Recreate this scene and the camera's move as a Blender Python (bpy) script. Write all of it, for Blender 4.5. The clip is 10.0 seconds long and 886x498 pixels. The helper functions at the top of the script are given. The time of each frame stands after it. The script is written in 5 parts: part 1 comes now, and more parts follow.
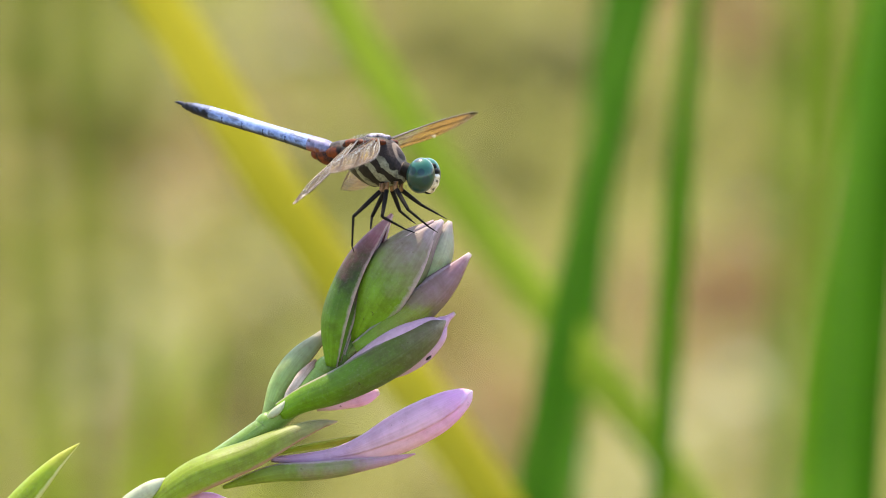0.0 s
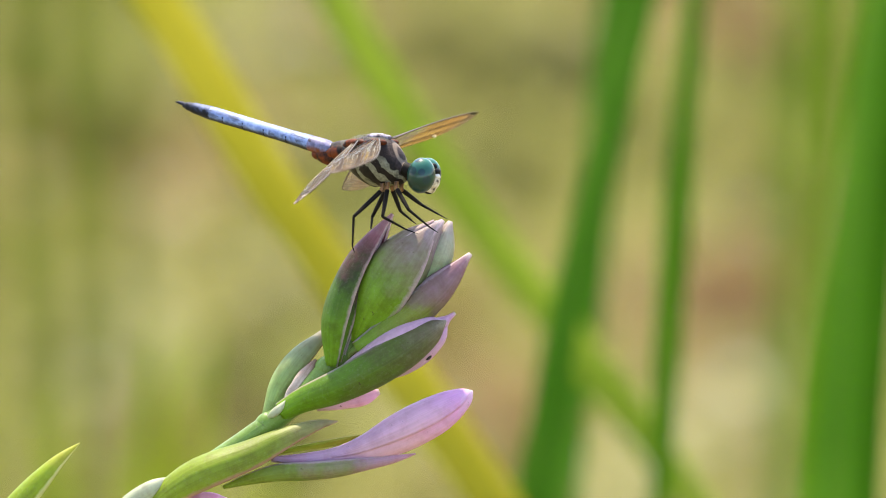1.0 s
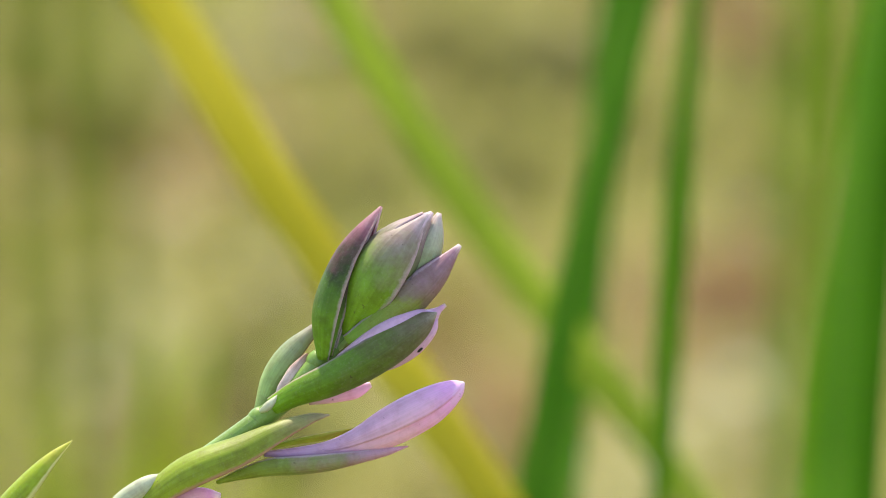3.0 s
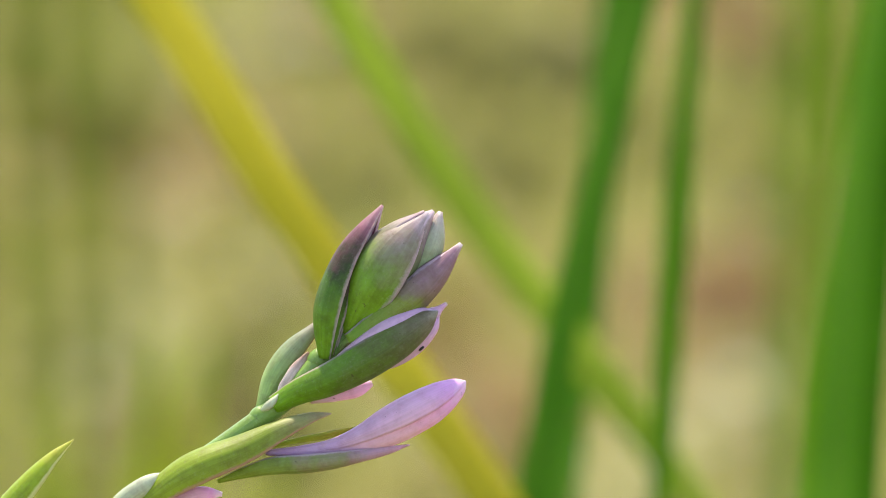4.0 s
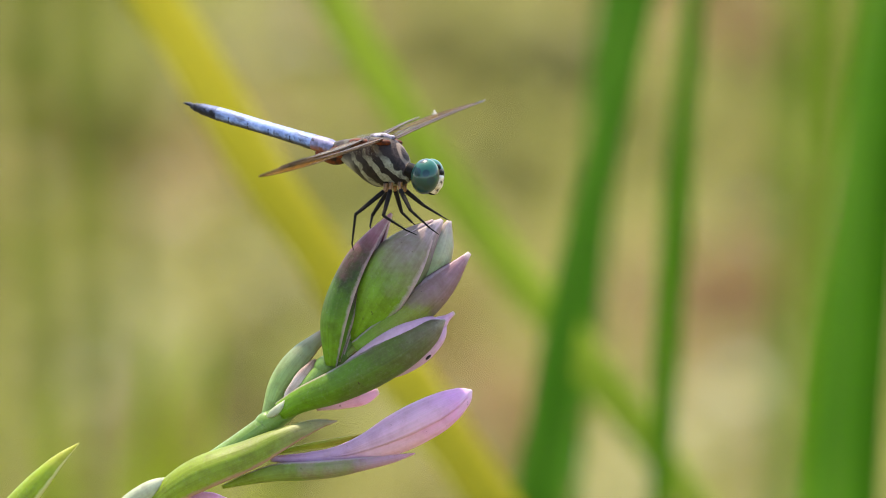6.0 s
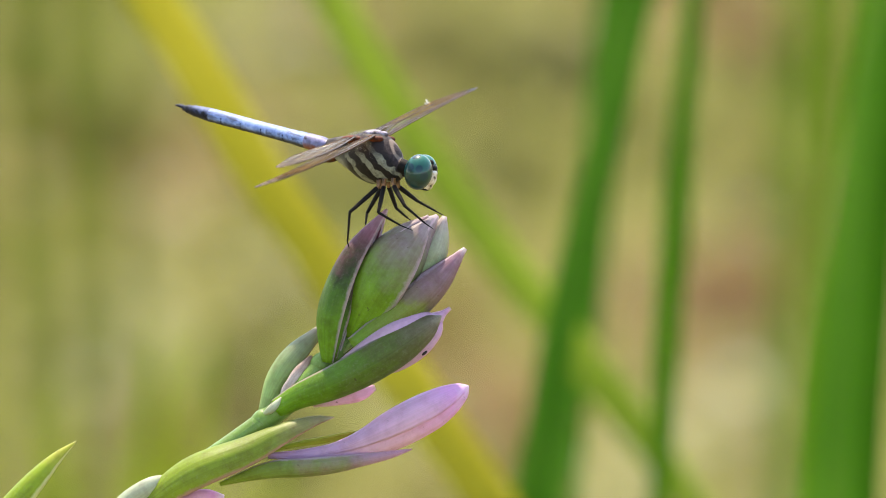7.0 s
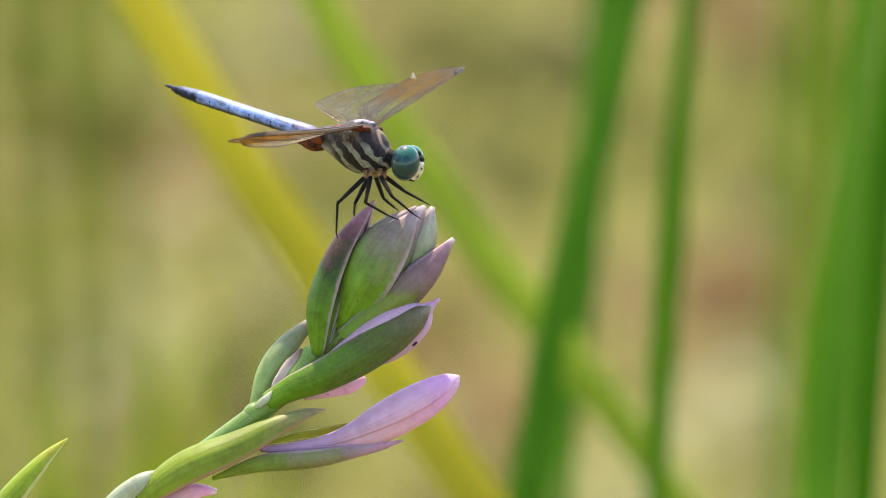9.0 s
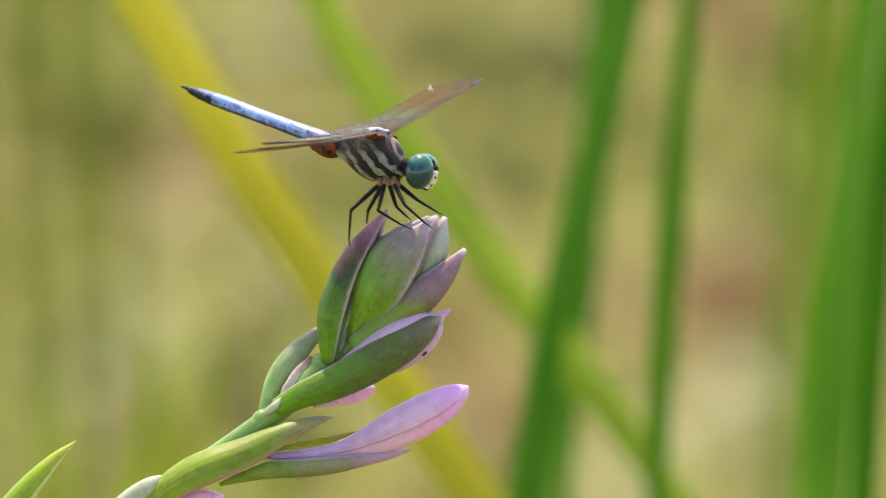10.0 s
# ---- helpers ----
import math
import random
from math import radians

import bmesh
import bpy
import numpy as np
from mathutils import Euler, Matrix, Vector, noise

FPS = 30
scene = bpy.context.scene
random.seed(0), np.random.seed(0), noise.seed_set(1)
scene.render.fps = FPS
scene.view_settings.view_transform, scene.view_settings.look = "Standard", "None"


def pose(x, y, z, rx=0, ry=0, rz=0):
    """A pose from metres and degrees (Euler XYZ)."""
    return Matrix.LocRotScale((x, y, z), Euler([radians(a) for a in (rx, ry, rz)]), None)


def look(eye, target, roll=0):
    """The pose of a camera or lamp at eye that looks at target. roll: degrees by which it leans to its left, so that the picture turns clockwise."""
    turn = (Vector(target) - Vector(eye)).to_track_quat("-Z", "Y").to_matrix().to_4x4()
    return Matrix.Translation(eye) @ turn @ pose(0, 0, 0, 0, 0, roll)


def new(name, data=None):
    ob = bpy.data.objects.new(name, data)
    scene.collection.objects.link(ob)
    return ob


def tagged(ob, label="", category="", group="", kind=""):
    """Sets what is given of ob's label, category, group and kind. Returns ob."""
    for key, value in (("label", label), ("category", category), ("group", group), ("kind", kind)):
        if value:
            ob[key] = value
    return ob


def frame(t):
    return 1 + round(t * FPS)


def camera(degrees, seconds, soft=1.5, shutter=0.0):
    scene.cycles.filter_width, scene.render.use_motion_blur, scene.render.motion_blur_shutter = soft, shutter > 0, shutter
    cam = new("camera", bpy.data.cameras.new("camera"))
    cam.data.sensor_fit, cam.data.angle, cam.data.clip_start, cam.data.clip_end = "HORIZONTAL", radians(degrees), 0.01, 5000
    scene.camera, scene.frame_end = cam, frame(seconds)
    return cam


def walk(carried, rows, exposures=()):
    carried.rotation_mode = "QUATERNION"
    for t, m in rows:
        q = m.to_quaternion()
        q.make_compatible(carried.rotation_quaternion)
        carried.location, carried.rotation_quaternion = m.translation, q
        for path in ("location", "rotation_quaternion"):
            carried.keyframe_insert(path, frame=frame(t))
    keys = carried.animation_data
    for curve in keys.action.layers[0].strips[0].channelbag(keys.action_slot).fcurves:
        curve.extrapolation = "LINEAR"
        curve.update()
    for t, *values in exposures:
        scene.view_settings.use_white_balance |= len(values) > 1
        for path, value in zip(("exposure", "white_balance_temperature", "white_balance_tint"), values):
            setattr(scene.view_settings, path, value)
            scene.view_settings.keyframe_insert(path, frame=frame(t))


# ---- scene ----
cam = camera(4.276, 10.0, soft=1.0, shutter=0.5)
EYE = pose(0, 0, 1.05, 78, 0, 0)
walk(cam, [(0.0, EYE), (10.0, EYE)], [(0.0, 1.93, 7050, 13), (1.0, 1.90, 7050, 13), (2.0, 1.82, 7050, 13), (10.0, 1.79, 7050, 13)])
cam.data.dof.use_dof = True
cam.data.dof.focus_distance = 1.5
cam.data.dof.aperture_fstop = 27.9

# ---- daylight ----
SUN_HEIGHT, SUN_TURN = 62.0, -16.0      # degrees; the turn is clockwise from north (+y)
world = bpy.data.worlds.new("daylight")
scene.world = world
world.use_nodes = True
sky = world.node_tree.nodes.new("ShaderNodeTexSky")
sky.sky_type, sky.sun_disc = "NISHITA", False
sky.sun_elevation, sky.sun_rotation = radians(SUN_HEIGHT), radians(SUN_TURN)
background = world.node_tree.nodes["Background"]
background.inputs["Strength"].default_value = 0.15
world.node_tree.links.new(sky.outputs["Color"], background.inputs["Color"])
sun = new("sun", bpy.data.lights.new("sun", "SUN"))
sun.data.energy, sun.data.angle, sun.data.color = 2.6, radians(0.6), (1.0, 0.92, 0.76)
sun_way = Vector((math.sin(radians(SUN_TURN)) * math.cos(radians(SUN_HEIGHT)),
                  math.cos(radians(SUN_TURN)) * math.cos(radians(SUN_HEIGHT)), math.sin(radians(SUN_HEIGHT))))
sun.matrix_basis = look(sun_way * 20, (0, 0, 0))

# ---- coordinates ----
# PLANT: x along the picture plane, y away from the viewer, z up and leaning 12 degrees back; in it lengths are in millimetres
MM = 0.001
PLANT = pose(0, 1.5 * math.cos(radians(12)), 1.05 - 1.5 * math.sin(radians(12)), -12, 0, 0)


# ---- materials ----
def shader(name, rough=0.5, specular=0.5, metal=0.0):
    m = bpy.data.materials.new(name)
    m.use_nodes = True
    bsdf = m.node_tree.nodes["Principled BSDF"]
    bsdf.inputs["Roughness"].default_value = rough
    bsdf.inputs["Specular IOR Level"].default_value = specular
    bsdf.inputs["Metallic"].default_value = metal
    return m, m.node_tree, bsdf


def add(tree, kind):
    return tree.nodes.new(kind)


def feed(tree, node, socket, value):
    if isinstance(value, bpy.types.NodeSocket):
        tree.links.new(value, node.inputs[socket])
    elif isinstance(value, tuple) and len(value) == 3 and node.inputs[socket].type == "RGBA":
        node.inputs[socket].default_value = (*value, 1)
    else:
        node.inputs[socket].default_value = value


def blend(tree, a, b, factor, mode="MIX"):
    n = add(tree, "ShaderNodeMix")
    n.data_type, n.blend_type = "RGBA", mode
    feed(tree, n, 0, factor)
    feed(tree, n, 6, a)
    feed(tree, n, 7, b)
    return n.outputs[2]


def sums(tree, op, a, b):
    n = add(tree, "ShaderNodeMath")
    n.operation = op
    feed(tree, n, 0, a)
    feed(tree, n, 1, b)
    return n.outputs[0]


def ramp(tree, value, stops):
    n = add(tree, "ShaderNodeValToRGB")
    while len(n.color_ramp.elements) < len(stops):
        n.color_ramp.elements.new(0.5)
    for e, (at, c) in zip(n.color_ramp.elements, stops):
        e.position = at
        e.color = (*c, 1) if isinstance(c, tuple) else (c, c, c, 1)
    feed(tree, n, 0, value)
    return n.outputs[0]


def grain(tree, where, scale, detail=3.0, rough=0.5, stretch=None, distort=0.0):
    if stretch:
        mapping = add(tree, "ShaderNodeMapping")
        feed(tree, mapping, 0, where)
        mapping.inputs["Scale"].default_value = stretch
        where = mapping.outputs[0]
    n = add(tree, "ShaderNodeTexNoise")
    feed(tree, n, "Vector", where)
    feed(tree, n, "Scale", scale)
    feed(tree, n, "Detail", detail)
    feed(tree, n, "Roughness", rough)
    feed(tree, n, "Distortion", distort)
    return n.outputs[0]


def relief(tree, bsdf, height, strength, distance):
    n = add(tree, "ShaderNodeBump")
    feed(tree, n, "Height", height)
    feed(tree, n, "Strength", strength)
    feed(tree, n, "Distance", distance)
    feed(tree, bsdf, "Normal", n.outputs[0])
    return n.outputs[0]


def glow_through(tree, bsdf, colour, share, normal=None):
    """Light that shines through a thin leaf or petal."""
    t = add(tree, "ShaderNodeBsdfTranslucent")
    feed(tree, t, "Color", colour)
    if normal is not None:
        feed(tree, t, "Normal", normal)
    mix = add(tree, "ShaderNodeMixShader")
    feed(tree, mix, 0, share)
    tree.links.new(bsdf.outputs[0], mix.inputs[1])
    tree.links.new(t.outputs[0], mix.inputs[2])
    tree.links.new(mix.outputs[0], tree.nodes["Material Output"].inputs[0])


def petal(name, stops, edge=None, edge_from=0.965, rough=0.40, vein=0.30, through_share=0.54, shift=0.2):
    """A bract or petal: colour along its length, veins along it, margin of another colour."""
    m, t, b = shader(name, rough, 0.3)
    uv = add(t, "ShaderNodeUVMap").outputs[0]
    obj = add(t, "ShaderNodeTexCoord").outputs["Object"]
    sep = add(t, "ShaderNodeSeparateXYZ")
    feed(t, sep, 0, uv)
    blotch = grain(t, obj, 260, 4.0, 0.6)
    along = sums(t, "ADD", sep.outputs[1], sums(t, "MULTIPLY", sums(t, "SUBTRACT", blotch, 0.5), 2 * shift + 0.15))
    colour = ramp(t, along, stops)
    veins = grain(t, uv, 1.0, 3.0, 0.6, stretch=(24, 1.3, 1), distort=0.6)
    fine = grain(t, obj, 2600, 2.0, 0.6)
    dark = ramp(t, veins, [(0.35, 0.0), (0.65, 1.0)])
    colour = blend(t, colour, blend(t, colour, (0.25, 0.22, 0.12), 0.75, "MULTIPLY"), sums(t, "MULTIPLY", sums(t, "SUBTRACT", 1.0, dark), vein))
    colour = blend(t, colour, (0.75, 0.75, 0.6), sums(t, "MULTIPLY", ramp(t, fine, [(0.54, 0.0), (0.76, 1.0)]), 0.08))
    specks = ramp(t, grain(t, obj, 1500, 2.0, 0.5), [(0.70, 0.0), (0.75, 0.7)])
    colour = blend(t, colour, (0.10, 0.05, 0.04), sums(t, "MULTIPLY", specks, ramp(t, blotch, [(0.45, 0.0), (0.6, 1.0)])))
    smudge = ramp(t, grain(t, obj, 620, 5.0, 0.7), [(0.44, 0.0), (0.66, 1.0)])
    colour = blend(t, colour, blend(t, colour, (0.55, 0.36, 0.34), 1.0, "MULTIPLY"), sums(t, "MULTIPLY", smudge, 1.2 * vein))
    if edge:
        side = sums(t, "ABSOLUTE", sums(t, "SUBTRACT", sums(t, "MULTIPLY", sep.outputs[0], 2.0), 1.0), 0.0)
        side = sums(t, "ADD", side, sums(t, "MULTIPLY", sums(t, "SUBTRACT", grain(t, obj, 900, 4.0, 0.7), 0.5), 0.13))
        colour = blend(t, colour, edge, ramp(t, side, [(edge_from - 0.05, 0.0), (edge_from + 0.015, 0.9)]))
    feed(t, b, "Base Color", colour)
    n = relief(t, b, sums(t, "ADD", veins, sums(t, "MULTIPLY", fine, 0.3)), 0.25, 0.0003)
    glow_through(t, b, colour, through_share, n)
    return m


bract_green_purple = petal("bract_green_to_purple", [(0.0, (0.26, 0.50, 0.03)), (0.30, (0.14, 0.29, 0.03)), (0.46, (0.09, 0.12, 0.04)), (0.56, (0.22, 0.12, 0.11)), (0.78, (0.44, 0.19, 0.24)), (0.96, (0.58, 0.34, 0.38)), (1.0, (0.80, 0.72, 0.70))], edge=(0.80, 0.60, 0.60), edge_from=0.965)
bract_grey = petal("bract_grey_green", [(0.0, (0.32, 0.58, 0.03)), (0.36, (0.28, 0.49, 0.045)), (0.58, (0.38, 0.41, 0.19)), (0.85, (0.54, 0.40, 0.41)), (1.0, (0.78, 0.66, 0.68))], edge=(0.86, 0.68, 0.74), edge_from=0.965)
bract_pale = petal("bract_pale_green", [(0.0, (0.42, 0.62, 0.14)), (0.5, (0.60, 0.70, 0.38)), (0.85, (0.70, 0.66, 0.58)), (1.0, (0.82, 0.70, 0.72))], edge=(0.70, 0.50, 0.56))
bract_purple = petal("bract_dusky_purple", [(0.0, (0.28, 0.48, 0.05)), (0.42, (0.36, 0.42, 0.08)), (0.54, (0.38, 0.30, 0.20)), (0.85, (0.50, 0.28, 0.36)), (0.96, (0.62, 0.46, 0.50)), (1.0, (0.84, 0.78, 0.76))], edge=(0.80, 0.64, 0.68), edge_from=0.95)
bract_olive = petal("bract_olive_green", [(0.0, (0.28, 0.54, 0.03)), (0.38, (0.17, 0.33, 0.028)), (0.6, (0.19, 0.22, 0.07)), (0.85, (0.30, 0.25, 0.16)), (1.0, (0.72, 0.64, 0.46))], edge=(0.48, 0.40, 0.34), edge_from=0.96)
bract_light = petal("bract_light_green", [(0.0, (0.50, 0.66, 0.24)), (0.4, (0.42, 0.58, 0.22)), (0.75, (0.42, 0.48, 0.30)), (1.0, (0.44, 0.40, 0.32))], edge=(0.34, 0.20, 0.14))
bract_fresh = petal("bract_fresh_green", [(0.0, (0.40, 0.52, 0.04)), (0.40, (0.34, 0.44, 0.05)), (0.62, (0.42, 0.44, 0.14)), (0.85, (0.52, 0.44, 0.27)), (1.0, (0.72, 0.56, 0.46))], edge=(0.66, 0.38, 0.34), edge_from=0.955)
calyx_paint = petal("calyx_green_to_mauve", [(0.0, (0.34, 0.48, 0.06)), (0.42, (0.30, 0.40, 0.10)), (0.58, (0.44, 0.38, 0.26)), (0.72, (0.64, 0.42, 0.54)), (1.0, (0.78, 0.48, 0.68))], edge=(0.66, 0.50, 0.54), edge_from=0.95)
bract_yellow = petal("bract_yellow_green", [(0.0, (0.32, 0.44, 0.04)), (1.0, (0.48, 0.46, 0.07))], through_share=0.4)
bract_lime = petal("bract_lime_green", [(0.0, (0.34, 0.50, 0.03)), (0.6, (0.42, 0.54, 0.04)), (0.9, (0.56, 0.56, 0.08)), (1.0, (0.66, 0.58, 0.30))], edge=(0.74, 0.70, 0.34), edge_from=0.88, through_share=0.5)
bract_white = petal("bract_white_green", [(0.0, (0.62, 0.68, 0.46)), (1.0, (0.74, 0.76, 0.60))])
petal_lilac = petal("petal_lilac", [(0.0, (0.60, 0.34, 0.58)), (0.2, (0.68, 0.42, 0.58)), (0.5, (0.82, 0.50, 0.66)), (0.82, (0.84, 0.42, 0.76)), (1.0, (0.90, 0.70, 0.84))], rough=0.45, vein=0.22, through_share=0.3)
petal_pink = petal("petal_pink", [(0.0, (0.54, 0.40, 0.42)), (0.5, (0.72, 0.44, 0.60)), (0.9, (0.78, 0.46, 0.66)), (1.0, (0.66, 0.52, 0.46))], rough=0.45, vein=0.2, through_share=0.3)
petal_withered = petal("petal_withered", [(0.0, (0.86, 0.78, 0.68)), (0.5, (0.76, 0.62, 0.54)), (0.8, (0.52, 0.34, 0.28)), (1.0, (0.34, 0.20, 0.14))], vein=0.4, through_share=0.3)
stem_green = petal("stem_green", [(0.0, (0.15, 0.26, 0.04)), (1.0, (0.17, 0.28, 0.05))], through_share=0.05, vein=0.3)


def blade_paint(name, low, high, share=0.3, spots=(0.3, 0.22, 0.08)):
    """A strap-shaped leaf: fine ribs along it, yellowing and dry flecks."""
    m, t, b = shader(name, 0.6, 0.12)
    uv = add(t, "ShaderNodeUVMap").outputs[0]
    obj = add(t, "ShaderNodeTexCoord").outputs["Object"]
    big = grain(t, obj, 22, 4.0, 0.6)
    ribs = grain(t, uv, 1.0, 2.0, 0.5, stretch=(60, 2, 1))
    colour = blend(t, low, high, ramp(t, big, [(0.3, 0.0), (0.7, 1.0)]))
    colour = blend(t, colour, blend(t, colour, (0.4, 0.45, 0.35), 1.0, "MULTIPLY"), sums(t, "MULTIPLY", ribs, 0.5))
    flecks = grain(t, obj, 180, 3.0, 0.6)
    colour = blend(t, colour, spots, ramp(t, flecks, [(0.66, 0.0), (0.72, 0.7)]))
    feed(t, b, "Base Color", colour)
    n = relief(t, b, ribs, 0.4, 0.0006)
    glow_through(t, b, colour, share, n)
    return m


blade_deep = blade_paint("leaf_deep_green", (0.14, 0.34, 0.022), (0.19, 0.40, 0.034), 0.8)
blade_mid = blade_paint("leaf_mid_green", (0.15, 0.37, 0.027), (0.21, 0.44, 0.04), 0.8)
blade_thin = blade_paint("leaf_clear_green", (0.21, 0.42, 0.03), (0.28, 0.48, 0.045), 0.8)
blade_soft = blade_paint("leaf_soft_green", (0.25, 0.47, 0.06), (0.33, 0.54, 0.085), 0.8)
blade_light = blade_paint("leaf_light_green", (0.36, 0.47, 0.030), (0.44, 0.54, 0.04), 0.45)
blade_yellow = blade_paint("leaf_yellow", (0.56, 0.49, 0.02), (0.64, 0.54, 0.04), 0.5, (0.40, 0.26, 0.08))
blade_hazy = blade_paint("leaf_meadow_green", (0.26, 0.33, 0.03), (0.32, 0.38, 0.05), 0.8)
blade_fresh = blade_paint("leaf_fresh_green", (0.25, 0.40, 0.025), (0.30, 0.44, 0.035), 0.8)
blade_lime = blade_paint("leaf_lime_green", (0.36, 0.46, 0.015), (0.46, 0.53, 0.03), 0.8)


def ground_paint():
    m, t, b = shader("soil_and_thatch", 0.95, 0.1)
    obj = add(t, "ShaderNodeTexCoord").outputs["Object"]
    big = grain(t, obj, 5.0, 5.0, 0.65)
    mid = grain(t, obj, 38.0, 4.0, 0.6)
    fine = grain(t, obj, 420.0, 3.0, 0.7)
    colour = ramp(t, big, [(0.25, (0.12, 0.12, 0.035)), (0.45, (0.17, 0.16, 0.05)), (0.6, (0.20, 0.16, 0.07)), (0.8, (0.14, 0.14, 0.04))])
    colour = blend(t, colour, (0.20, 0.14, 0.07), sums(t, "MULTIPLY", ramp(t, mid, [(0.5, 0.0), (0.75, 1.0)]), 0.5))
    colour = blend(t, colour, (0.36, 0.31, 0.17), sums(t, "MULTIPLY", ramp(t, fine, [(0.5, 0.0), (0.7, 1.0)]), 0.2))
    feed(t, b, "Base Color", colour)
    relief(t, b, sums(t, "ADD", mid, sums(t, "MULTIPLY", fine, 0.4)), 0.35, 0.004)
    return m


soil = ground_paint()


def litter_paint(name, stops, rough=0.8, share=0.15):
    """Many small pieces in one mesh, each of its own shade."""
    m, t, b = shader(name, rough, 0.25)
    geo = add(t, "ShaderNodeNewGeometry")
    obj = add(t, "ShaderNodeTexCoord").outputs["Object"]
    colour = ramp(t, geo.outputs["Random Per Island"], stops)
    spots = grain(t, obj, 240, 3.0, 0.6)
    colour = blend(t, colour, blend(t, colour, (0.45, 0.4, 0.3), 1.0, "MULTIPLY"), ramp(t, spots, [(0.5, 0.0), (0.8, 0.4)]))
    feed(t, b, "Base Color", colour)
    glow_through(t, b, colour, share)
    return m


turf = litter_paint("short_turf", [(0.0, (0.20, 0.22, 0.03)), (0.35, (0.23, 0.24, 0.037)), (0.6, (0.25, 0.235, 0.045)), (0.8, (0.28, 0.245, 0.06)), (1.0, (0.21, 0.225, 0.033))], 0.8, 0.15)
dead_leaf = litter_paint("dead_leaf_brown", [(0.0, (0.14, 0.08, 0.025)), (0.5, (0.23, 0.125, 0.045)), (1.0, (0.18, 0.10, 0.032))], 0.8)
dead_leaf_pink = litter_paint("dead_leaf_pinkish", [(0.0, (0.23, 0.175, 0.055)), (0.5, (0.28, 0.20, 0.075)), (1.0, (0.22, 0.165, 0.05))])
straw_pale = litter_paint("straw_pale", [(0.0, (0.28, 0.265, 0.095)), (0.5, (0.34, 0.315, 0.135)), (1.0, (0.26, 0.245, 0.085))], 0.8)
moss_dark = litter_paint("moss_dark_olive", [(0.0, (0.055, 0.06, 0.010)), (0.5, (0.10, 0.10, 0.018)), (1.0, (0.075, 0.08, 0.013))])


# ---- mesh helpers ----
def part(name, bm, material, parent=None, label="", smooth=True, m=None):
    """Links a bmesh as one mesh object, under a thing or a part if one is given. m: a transform of its points."""
    if m is not None:
        bm.transform(m)
    bm.normal_update()
    data = bpy.data.meshes.new(name)
    for f in bm.faces:
        f.smooth = smooth
    bm.to_mesh(data)
    bm.free()
    for one in (material if isinstance(material, (list, tuple)) else [material]):
        data.materials.append(one)
    ob = new(name, data)
    ob.parent = parent
    if label:
        tagged(ob, label)
    return ob


def glide(rows, steps):
    """A smooth line through rows of numbers (place and radius), with tangents by chord length so that it never overshoots."""
    p = [np.array(r, float) for r in rows]
    d = [max(float(np.linalg.norm((b - a)[:3])), 1e-6) for a, b in zip(p, p[1:])]
    slope = [(b - a) / k for a, b, k in zip(p, p[1:], d)]
    tangent = [slope[0]] + [(slope[i - 1] * d[i] + slope[i] * d[i - 1]) / (d[i - 1] + d[i]) for i in range(1, len(p) - 1)] + [slope[-1]]
    out = []
    for i, k in enumerate(d):
        for step in range(steps):
            s = step / steps
            out.append((2 * s ** 3 - 3 * s ** 2 + 1) * p[i] + (s ** 3 - 2 * s ** 2 + s) * k * tangent[i]
                       + (3 * s ** 2 - 2 * s ** 3) * p[i + 1] + (s ** 3 - s ** 2) * k * tangent[i + 1])
    out.append(p[-1])
    return out


